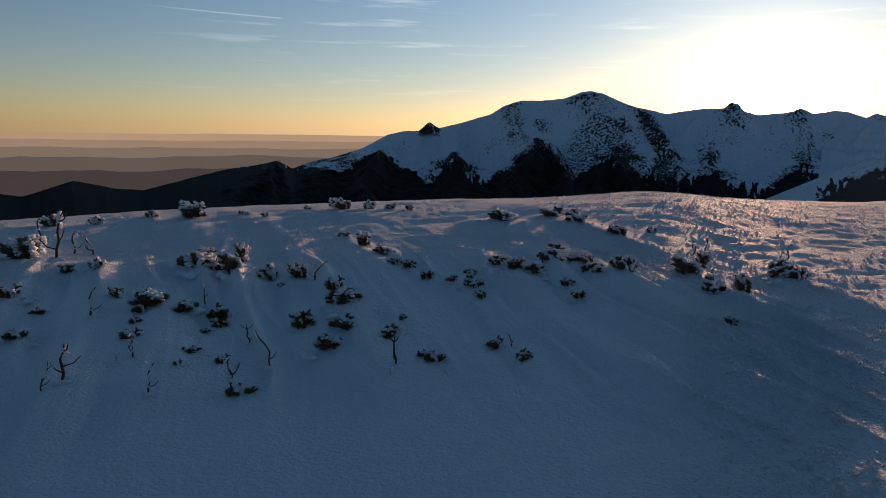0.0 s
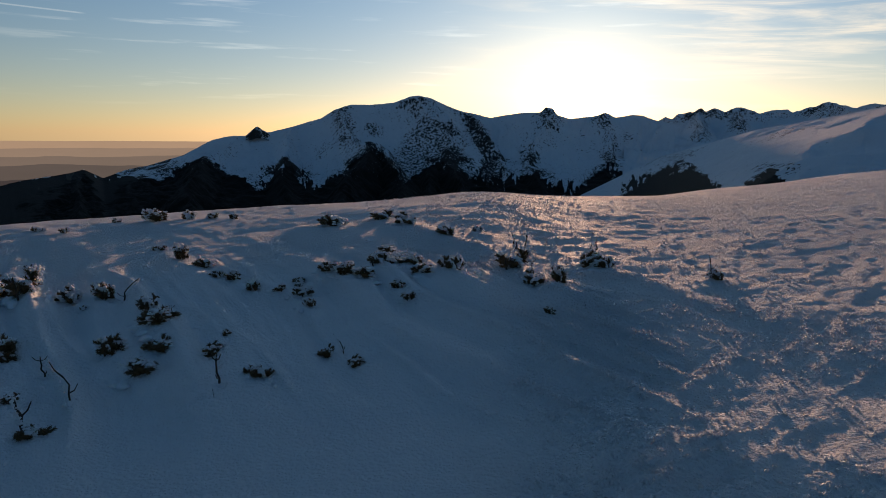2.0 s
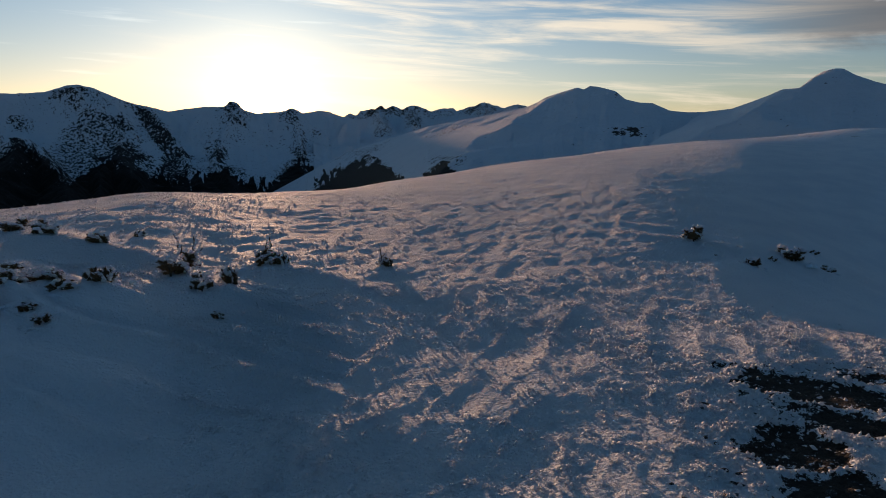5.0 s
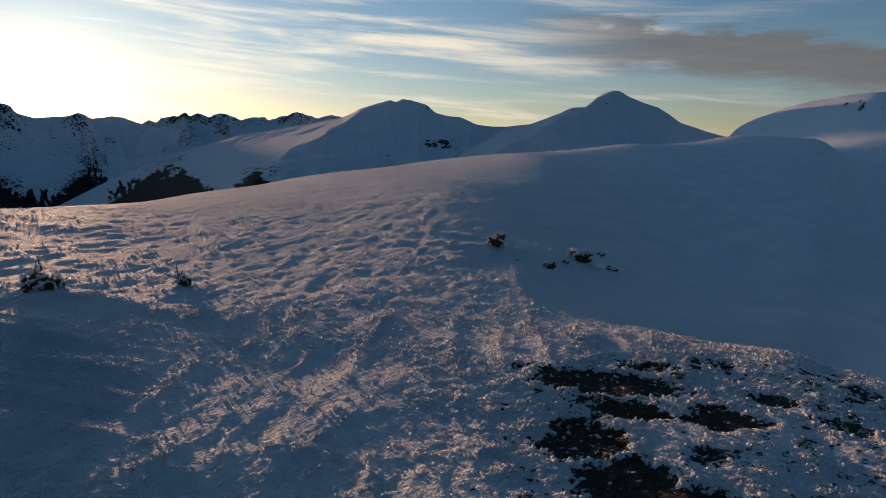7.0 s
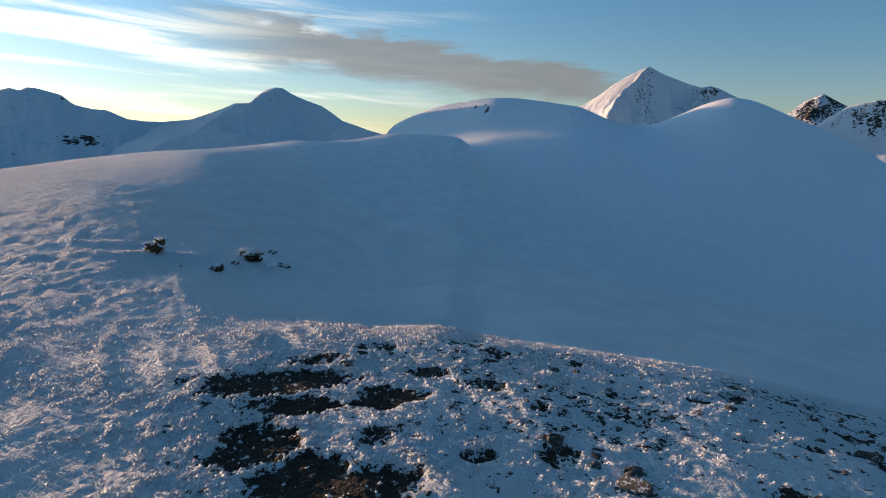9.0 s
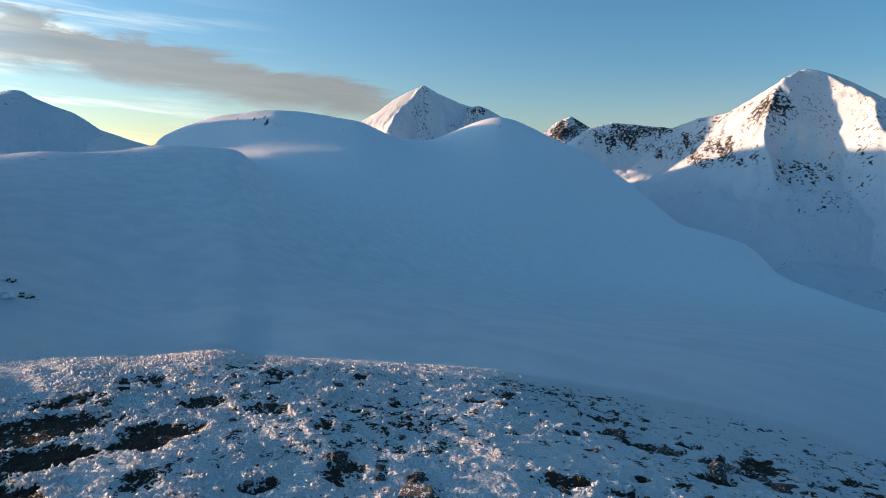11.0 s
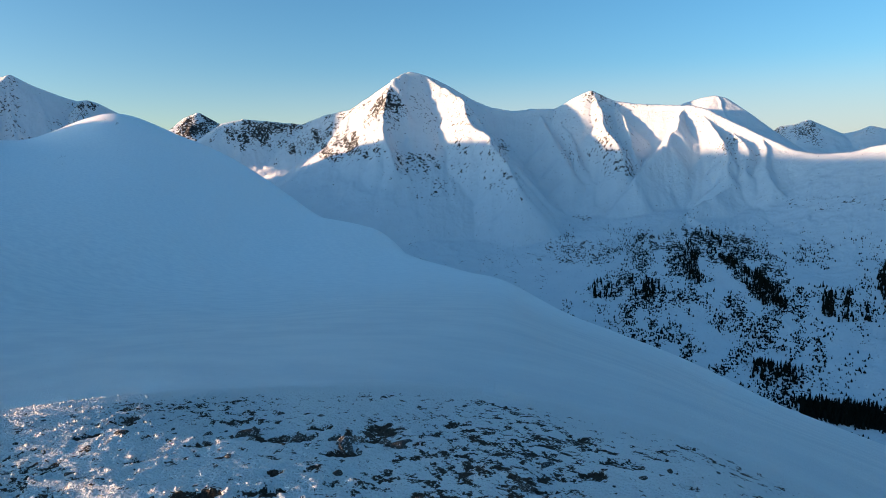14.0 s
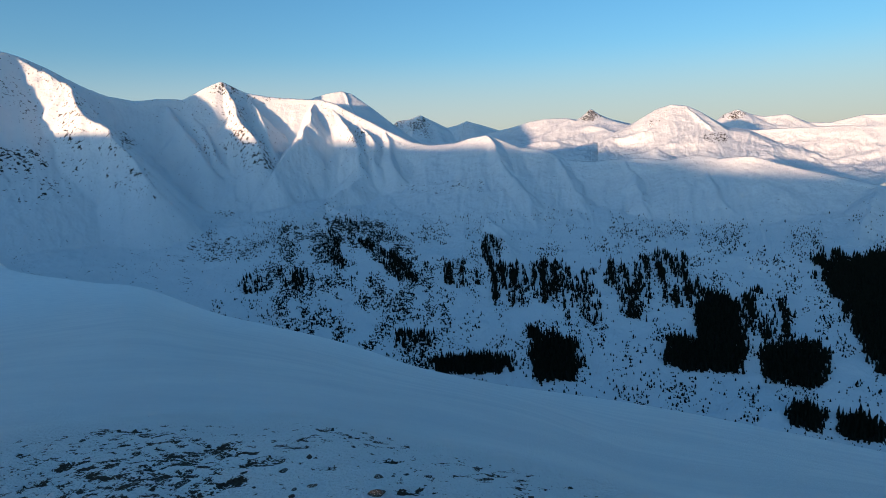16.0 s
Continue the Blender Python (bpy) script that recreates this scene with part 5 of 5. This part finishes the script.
# haze put into the emission colours, paler and warmer with distance
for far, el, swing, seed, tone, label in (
        (4960, -0.75, 0.10, 61, (0.285, 0.185, 0.118), "farthest hills glowing in painted golden evening haze"), (4900, -1.25, 0.16, 62, (0.205, 0.140, 0.098), "pale glowing hills with evening haze painted in"),
        (4840, -1.85, 0.24, 64, (0.135, 0.097, 0.074), "low wooded hills with painted brown evening haze"), (4760, -2.6, 0.35, 66, (0.078, 0.059, 0.049), "rolling wooded hills with painted thin brown haze"),
        (4650, -3.5, 0.55, 67, (0.038, 0.029, 0.027), "dark rolling forest hills with painted thin haze")):
    far_hills(far, el, swing, seed, painted_haze_material("painted_haze", tone, 1.0), label)


# ---- woods of the far slope ----
def far_woods(count, bushes, label):
    """Small conifers where the slope is wooded, and scattered low pine bushes between them."""
    rng = np.random.default_rng(7)
    verts, faces, start = [], [], 0
    for x, y, z, crowd, thin, deg, el in WOODED:
        far = np.hypot(x, y)
        room = far * (deg > 146) * (deg < 206)
        for many, weight, low, high, slim in ((count, np.clip(crowd, 0, 1.0) ** 1.5, 8, 17, 0.17), (bushes, 0.75 * thin ** 1.5 + 0.5 * ease(crowd, 0.05, 0.4), 2.2, 6.0, 0.40)):
            odds = (weight * room).ravel()
            pick = rng.choice(odds.size, many, p=odds / odds.sum())
            tall = rng.uniform(low, high, many) * rng.uniform(0.7, 1.1, many)
            foot = np.stack([x.ravel()[pick] + rng.uniform(-4, 4, many), y.ravel()[pick] + rng.uniform(-4, 4, many), z.ravel()[pick] - 1.0], -1)
            turn = rng.uniform(0, 6.28, many)
            for under, top, w in ((0.05, 0.55, 1.0), (0.32, 0.80, 0.75), (0.58, 1.0, 0.5)):
                ring = turn[:, None] + 6.283 * np.arange(5)[None] / 5 + under
                wide = (w * slim * tall)[:, None] * rng.uniform(0.7, 1.25, (many, 5))
                skirt = np.stack([foot[:, :1] + wide * np.cos(ring), foot[:, 1:2] + wide * np.sin(ring), np.broadcast_to(foot[:, 2:] + (under * tall)[:, None], (many, 5))], -1)
                tip = foot + np.stack([0 * tall, 0 * tall, top * tall], -1)
                verts.append(np.concatenate([skirt, tip[:, None]], 1).reshape(-1, 3))
                first = start + 6 * np.arange(many)[:, None]
                faces.append(np.stack([first + np.arange(5), first + (np.arange(5) + 1) % 5, np.broadcast_to(first + 5, (many, 5))], -1).reshape(-1, 3))
                start += 6 * many
    me = bpy.data.meshes.new("spruce_wood")
    me.from_pydata(np.concatenate(verts).tolist(), [], np.concatenate(faces).tolist())
    me.materials.append(WOODS)
    return tagged(new("spruce_wood", me), label, "trees", kind="stuff")


def wood_material():
    m, n, s = material("dark_spruce")
    where = n.add("ShaderNodeTexCoord").outputs["Object"]
    n.set(s.inputs["Base Color"], n.mix(n.noise(where, 0.3, 3.0), (0.004, 0.005, 0.004), (0.020, 0.023, 0.017)))
    s.inputs["Roughness"].default_value = 1.0
    s.inputs["Specular IOR Level"].default_value = 0.0
    return m


WOODS = wood_material()
far_woods(12000, 20000, "dark spruce woods on the snowy far slope")


# ---- small things: tools ----
def part(name, bm, surface, parent, label="", smooth=True):
    """Links a bmesh as one mesh object under a thing or under a part."""
    me = bpy.data.meshes.new(name)
    bm.to_mesh(me)
    bm.free()
    if smooth:
        me.polygons.foreach_set("use_smooth", np.ones(len(me.polygons), bool))
    me.materials.append(surface)
    ob = new(name, me)
    ob.parent = parent
    if label:
        tagged(ob, label)
    return ob


def tube(bm, points, widths, sides=6):
    """A bent round stem through the points."""
    rings = []
    for k, p in enumerate(points):
        p = Vector(p)
        ahead = (Vector(points[min(k + 1, len(points) - 1)]) - Vector(points[max(k - 1, 0)])).normalized()
        side = ahead.cross(Vector((0.3, 0.1, 1)) if abs(ahead.z) < 0.9 else Vector((1, 0.2, 0))).normalized()
        other = ahead.cross(side)
        rings.append([bm.verts.new(p + widths[k] * (math.cos(6.283 * a / sides) * side + math.sin(6.283 * a / sides) * other)) for a in range(sides)])
    for low, high in zip(rings, rings[1:]):
        for a in range(sides):
            bm.faces.new((low[a], low[(a + 1) % sides], high[(a + 1) % sides], high[a]))
    bm.faces.new(rings[-1])
    bm.faces.new(rings[0][::-1])


def lump(bm, centre, size, rng, fine=2, squash=0.8):
    """A knobbly clod of rime or snow."""
    made = bmesh.ops.create_icosphere(bm, subdivisions=fine, radius=1.0)["verts"]
    shift = Vector((rng.uniform(0, 50), rng.uniform(0, 50), rng.uniform(0, 50)))
    for v in made:
        f = 1 + 0.35 * noise.noise(v.co * 1.6 + shift) + 0.22 * noise.noise(v.co * 4.0 + shift)
        v.co = Vector(centre) + Vector((v.co.x * size, v.co.y * size, v.co.z * size * squash)) * f


def rime_material():
    m, n, s = material("rime_frost")
    where = n.add("ShaderNodeTexCoord").outputs["Object"]
    f = n.noise(where, 40.0, 5.0)
    n.set(s.inputs["Base Color"], n.mix(f, (0.72, 0.74, 0.78), (0.88, 0.88, 0.88)))
    s.inputs["Roughness"].default_value = 0.75
    s.inputs["Subsurface Weight"].default_value = 0.35
    s.inputs["Subsurface Radius"].default_value = (0.03, 0.022, 0.016)
    bumped(n, s, n.noise(where, 120.0, 6.0, 0.7), 0.9, 0.012)
    return m


def bark_material():
    m, n, s = material("dark_pine_bark")
    where = n.add("ShaderNodeTexCoord").outputs["Object"]
    f = n.noise(n.stretched(where, (1, 1, 0.3)), 90.0, 5.0)
    n.set(s.inputs["Base Color"], n.mix(f, (0.018, 0.012, 0.009), (0.085, 0.055, 0.038)))
    s.inputs["Roughness"].default_value = 0.85
    bumped(n, s, f, 0.8, 0.004)
    return m


def needle_material():
    m, n, s = material("pine_needles")
    where = n.add("ShaderNodeTexCoord").outputs["Object"]
    f = n.noise(where, 25.0, 3.0)
    n.set(s.inputs["Base Color"], n.mix(f, (0.026, 0.026, 0.010), (0.20, 0.105, 0.036)))
    s.inputs["Roughness"].default_value = 0.6
    return m


def stone_material():
    m, n, s = material("frosted_field_stone")
    where = n.add("ShaderNodeTexCoord").outputs["Object"]
    pick = n.add("ShaderNodeObjectInfo").outputs["Random"]
    grain, stain = n.noise(where, 30.0, 7.0, 0.65), n.noise(where, 7.0, 4.0)
    dark = n.mix(grain, (0.012, 0.011, 0.011), (0.065, 0.055, 0.046))
    pale = n.mix(grain, (0.06, 0.045, 0.032), (0.26, 0.19, 0.13))
    colour = n.mix(n.math("MULTIPLY", n.math("ADD", n.step(pick, 0.65, 0.95), n.step(stain, 0.55, 0.75)), 0.5), dark, pale)
    frost = n.step(n.math("ADD", n.noise(where, 14.0, 7.0, 0.7), n.math("MULTIPLY", pick, 0.08)), 0.60, 0.66)
    n.set(s.inputs["Base Color"], n.mix(frost, colour, (0.75, 0.77, 0.80)))
    s.inputs["Roughness"].default_value = 0.85
    bumped(n, s, grain, 0.8, 0.012)
    return m


RIME, BARK, NEEDLES, STONE = rime_material(), bark_material(), needle_material(), stone_material()


# ---- loose rime on the crust ----
def crust_material():
    m, n, s = material("loose_rime")
    where = n.add("ShaderNodeTexCoord").outputs["Object"]
    n.set(s.inputs["Base Color"], n.mix(n.noise(where, 30.0, 4.0), (0.76, 0.78, 0.81), (0.90, 0.90, 0.90)))
    s.inputs["Roughness"].default_value = 0.7
    bumped(n, s, n.noise(where, 170.0, 4.0, 0.7), 0.8, 0.006)
    through_it = n.add("ShaderNodeBsdfTranslucent")
    through_it.inputs[0].default_value = (0.86, 0.86, 0.88, 1.0)
    blend = n.add("ShaderNodeMixShader")
    blend.inputs[0].default_value = 0.3
    n.set(blend.inputs[1], s.outputs[0])
    n.set(blend.inputs[2], through_it.outputs[0])
    out = next(k for k in m.node_tree.nodes if k.bl_idname == "ShaderNodeOutputMaterial")
    n.set(out.inputs[0], blend.outputs[0])
    return m


def loose_rime(count, near_r, far_r, az_low, az_high, small, large, seed, label):
    """Feathery granules of rime strewn over the rough crust, thickest on the tops of its lumps."""
    rng = np.random.default_rng(seed)
    r, az = RADII[:, None], BEARINGS[None]
    rows = (r > near_r) & (r < far_r) & (az > az_low) & (az < az_high)
    z, crust = GRID["z"], GRID["crust"]
    high = z - (np.roll(z, 6, 0) + np.roll(z, -6, 0) + np.roll(z, 6, 1) + np.roll(z, -6, 1)) / 4
    odds = rows * r ** 0.6 * np.gradient(RADII)[:, None] * ease(crust, 0.25, 0.8) * (0.25 + GRID["flock"]) * (0.35 + 2.2 * ease(high, 0.0, 0.012)) * (1 - 0.8 * ease(GRID["bare"], 0.3, 0.5)) * (1 - 0.85 * ease(az, 82, 112))
    pick = rng.choice(odds.size, count, p=odds.ravel() / odds.sum())
    i, j = np.unravel_index(pick, odds.shape)
    rr = RADII[i] + rng.uniform(-0.5, 0.5, count) * (RADII[i + 1] - RADII[i])
    aa = np.radians(BEARINGS[j] + rng.uniform(-0.11, 0.11, count))
    bm = bmesh.new()
    for way in ((1, 0, 0), (0, 1, 0), (-1, 0, 0), (0, -1, 0), (0, 0, 1), (0, 0, -1)):
        bm.verts.new(way)
    ball = np.array([v.co[:] for v in bm.verts])
    tris = np.array([[a, (a + 1) % 4, 4] for a in range(4)] + [[(a + 1) % 4, a, 5] for a in range(4)])
    bm.free()
    size = (small + (large - small) * rng.random(count) ** 2.2)[:, None, None]
    shape = ball[None] * size * rng.uniform(0.55, 1.5, (count, len(ball), 1)) + size * rng.uniform(-0.35, 0.35, (count, len(ball), 3))
    foot = np.stack([rr * np.sin(aa), rr * np.cos(aa), z[i, j] + 0.25 * size[:, 0, 0]], -1)
    verts = (foot[:, None] + shape).reshape(-1, 3)
    faces = (np.arange(count)[:, None, None] * len(ball) + tris[None]).reshape(-1, 3)
    me = bpy.data.meshes.new("loose_rime")
    me.vertices.add(len(verts))
    me.vertices.foreach_set("co", verts.astype(np.float32).ravel())
    me.loops.add(faces.size)
    me.loops.foreach_set("vertex_index", faces.astype(np.int32).ravel())
    me.polygons.add(len(faces))
    me.polygons.foreach_set("loop_start", np.arange(0, faces.size, 3, dtype=np.int32))
    me.update(calc_edges=True)
    me.materials.append(LOOSE)
    return tagged(new("loose_rime", me), label, "rime", kind="stuff")


LOOSE = crust_material()
loose_rime(34000, 1.9, 7.5, 12, 118, 0.003, 0.015, 5, "feathery white rime granules strewn over the snow crust")
loose_rime(9000, 6.5, 24, 8, 75, 0.006, 0.025, 6, "clumps of wind-blown rime on the sunlit snowfield")


# ---- dwarf pines half buried in the snow ----
def needle_tuft(bm, root, ahead, length, rng, count=70):
    """A brush of needles round the end of a shoot."""
    ahead = Vector(ahead).normalized()
    side = ahead.cross(Vector((0.2, 0.4, 1))).normalized()
    other = ahead.cross(side)
    for _ in range(count):
        t, a = rng.random(), rng.uniform(0, 6.283)
        out = math.cos(a) * side + math.sin(a) * other
        way = (ahead * rng.uniform(0.5, 1.1) + out * rng.uniform(0.5, 1.0)).normalized()
        base = Vector(root) + ahead * length * t * 0.9
        tip = base + way * length * rng.uniform(0.35, 0.6)
        thick = way.cross(out.cross(ahead)).normalized() * 0.0034
        turn = way.cross(thick).normalized() * 0.0034
        a0, a1, a2, top = (bm.verts.new(v) for v in (base + thick, base - thick * 0.5 + turn, base - thick * 0.5 - turn, tip))
        bm.faces.new((a0, a1, top))
        bm.faces.new((a1, a2, top))
        bm.faces.new((a2, a0, top))


def dwarf_pine(seed, shoots, frost):
    """A low clump about 0.3 m wide: bent stems, round brushes of needles, rime caked on the windward side."""
    rng = random.Random(seed)
    pine = new("dwarf_pine")
    for k in range(shoots):
        a = 6.283 * k / shoots + rng.uniform(-0.9, 0.9)
        spread, rise = rng.uniform(0.02, 0.10), rng.uniform(0.05, 0.12) + (0.04 if rng.random() < 0.25 else 0)
        out = Vector((math.cos(a) * spread, math.sin(a) * spread * 0.75, rise))
        bend = Vector((out.x * 0.6, out.y * 0.6, out.z * 0.15))
        bm = bmesh.new()
        tube(bm, [(0.02 * math.cos(a), 0.02 * math.sin(a), -0.06), bend, out * 0.8, out], [0.008, 0.007, 0.005, 0.003])
        part("branch", bm, BARK, pine)
        size = rng.uniform(0.035, 0.055)
        bm = bmesh.new()
        for _ in range(10):
            way = Vector((rng.gauss(0, 1), rng.gauss(0, 1), rng.uniform(-0.1, 1.2)))
            needle_tuft(bm, bend.lerp(out, rng.uniform(0.25, 0.95)), way, size, rng, 40)
        tagged(part("needle_tuft", bm, NEEDLES, pine, smooth=False), kind="stuff")
        if rng.random() < frost:
            bm = bmesh.new()
            for _ in range(rng.randint(70, 90)):
                way = Vector((abs(rng.gauss(0.5, 0.7)), rng.gauss(0, 0.75), abs(rng.gauss(0.35, 0.6)))).normalized()
                lump(bm, bend.lerp(out, rng.uniform(0.2, 1.0)) + way * size * rng.uniform(0.7, 1.05), rng.uniform(0.005, 0.014), rng, 1)
            tagged(part("rime", bm, RIME, pine, "white rime caked onto the needles"), kind="stuff")
    bm = bmesh.new()
    for _ in range(26):
        a, f = rng.uniform(0, 6.283), rng.uniform(0.0, 0.19)
        lump(bm, (f * math.cos(a) + 0.03, f * math.sin(a), 0.0), rng.uniform(0.015, 0.05) * (1 - 2.5 * f * f / 0.19), rng, 2, 0.75)
    tagged(part("snow_crust", bm, RIME, pine, "crusted snow banked round the stems"), kind="stuff")
    return pine


def set_out(makers, places, size, label, category, group, rng, sink=0.0, spread=0.15, turn=3.14, grow=1.0):
    """Copies of the makers' things at the places, each turned and sized by chance."""
    for k, (px, py, w) in enumerate(places):
        f = grow * w / size * rng.uniform(1 - spread, 1 + spread)
        m = Matrix.Translation((px, py, ground_z(px, py) - sink * f)) @ Matrix.Rotation(radians(64) + rng.uniform(-turn, turn), 4, "Z") @ Matrix.Diagonal((f * rng.uniform(0.8, 1.3), f * rng.uniform(0.8, 1.5), f * rng.uniform(0.75, 1.2), 1))
        kept = makers[k % len(makers)]
        ob = copy_thing(kept, m)
        tagged(ob, label, category, group)


def drop(things):
    """Takes the patterns away once their copies stand."""
    for ob in things:
        for o in (*ob.children_recursive, ob):
            bpy.data.objects.remove(o)


CHANCE = random.Random(11)
frosted = [dwarf_pine(20 + k, 5 + k % 4, 0.95) for k in range(7)]
green = [dwarf_pine(40 + k, 4 + k % 3, 0.35) for k in range(5)]
set_out(frosted, PINES_CREST, 0.35, "dwarf pine clump caked in golden-lit rime on the crest", "shrub", "dwarf pines in the snow", CHANCE, 0.04, turn=0.9, grow=1.42)
set_out(frosted, PINES_SLOPE, 0.30, "frosted dwarf pine clump half buried in wind-blown snow", "shrub", "dwarf pines in the snow", CHANCE, 0.04, turn=0.9, grow=1.42)
set_out(green, PINES_LEE, 0.24, "dark green dwarf pine shoots poking through shaded snow", "shrub", "dwarf pines in the snow", CHANCE, 0.04, turn=0.9, grow=1.42)
set_out(frosted, PINES_FAR, 0.46, "low snow-plastered pine scrub on the open snowfield", "shrub", "dwarf pines in the snow", CHANCE, 0.04, turn=0.9, grow=1.42)
drop(frosted + green)


def bare_twig(seed):
    """A leafless bent twig about 0.3 m tall with a crust of rime on one side."""
    rng = random.Random(seed)
    twig = new("twig")
    sway = Vector((rng.uniform(-0.12, 0.12), rng.uniform(-0.10, 0.10), 0))
    pts = [Vector((0, 0, -0.05))]
    for k in range(1, 6):
        t = k / 5
        pts.append(Vector((sway.x * t * t * 1.4 + rng.gauss(0, 0.010), sway.y * t + rng.gauss(0, 0.010), 0.30 * t)))
    bm = bmesh.new()
    tube(bm, pts, [0.0095, 0.0085, 0.008, 0.007, 0.006, 0.004])
    part("stem", bm, BARK, twig)
    for k in range(rng.randint(1, 3)):
        root = pts[rng.randint(1, 4)]
        a, f = rng.uniform(0, 6.283), rng.uniform(0.05, 0.11)
        bm = bmesh.new()
        mid = root + Vector((math.cos(a) * f * 0.6, math.sin(a) * f * 0.6, 0.02))
        tube(bm, [root, mid, root + Vector((math.cos(a) * f, math.sin(a) * f, 0.07))], [0.006, 0.0045, 0.003], 5)
        part("side_shoot", bm, BARK, twig)
    bm = bmesh.new()
    for k in range(26):
        p = pts[1].lerp(pts[-1], rng.random() ** 0.8) + Vector((0.012 + rng.gauss(0, 0.006), rng.gauss(0, 0.008), rng.gauss(0, 0.01)))
        lump(bm, p, rng.uniform(0.006, 0.015), rng, 1)
    tagged(part("rime", bm, RIME, twig, "thin white rime on the windward side"), kind="stuff")
    bm = bmesh.new()
    for k in range(5):
        lump(bm, (rng.gauss(0, 0.03), rng.gauss(0, 0.03), 0), rng.uniform(0.015, 0.035), rng, 2, 0.5)
    tagged(part("snow_crust", bm, RIME, twig), kind="stuff")
    return twig


twigs = [bare_twig(60 + k) for k in range(7)]
set_out(twigs, TWIGS, 0.33, "bare dark pine twig sticking up out of the snow", "twig", "bare twigs in the snow", CHANCE, 0.0, 0.1)
drop(twigs)


# ---- stones on the blown crest ----
def field_stone(seed):
    """An angular stone one unit across with broken faces, sunk in the crust."""
    rng = random.Random(seed)
    bm = bmesh.new()
    bmesh.ops.create_icosphere(bm, subdivisions=3, radius=0.5)
    shift = Vector((rng.uniform(0, 50), rng.uniform(0, 50), 0))
    cuts = [(Vector((rng.gauss(0, 1), rng.gauss(0, 1), rng.gauss(0, 0.7))).normalized(), rng.uniform(0.20, 0.38)) for _ in range(12)]
    for v in bm.verts:
        for way, far in cuts:
            over = v.co.dot(way) - far
            if over > 0:
                v.co -= way * over * 0.92
        v.co += v.co.normalized() * 0.035 * noise.noise(v.co * 6 + shift)
        v.co = Vector((v.co.x * 1.25, v.co.y * 0.85, v.co.z * 0.62))
    me = bpy.data.meshes.new("stone")
    bm.to_mesh(me)
    bm.free()
    me.materials.append(STONE)
    return new("stone", me)


stones = [field_stone(80 + k) for k in range(8)]
set_out(stones, STONES_NORTH, 1.4, "dark frosted field stone frozen into the snow crust", "stone", "stones on the crest", CHANCE, 0.06)
set_out(stones, STONES_SOUTH, 1.5, "dark frosted field stone frozen into the snow crust", "stone", "stones on the crest", CHANCE, 0.06)
pebbles = []
while len(pebbles) < 240:
    bearing, far = CHANCE.uniform(66, 180), CHANCE.uniform(2.3, 6.3)
    if far < np.interp(bearing, STONY_EDGE[0], STONY_EDGE[1]):
        pebbles.append((far * math.sin(radians(bearing)), far * math.cos(radians(bearing)), CHANCE.uniform(0.02, 0.075)))
set_out(stones, pebbles, 1.15, "small dark stone poking through the snow crust", "stone", "stones on the crest", CHANCE, 0.04)
drop(stones)
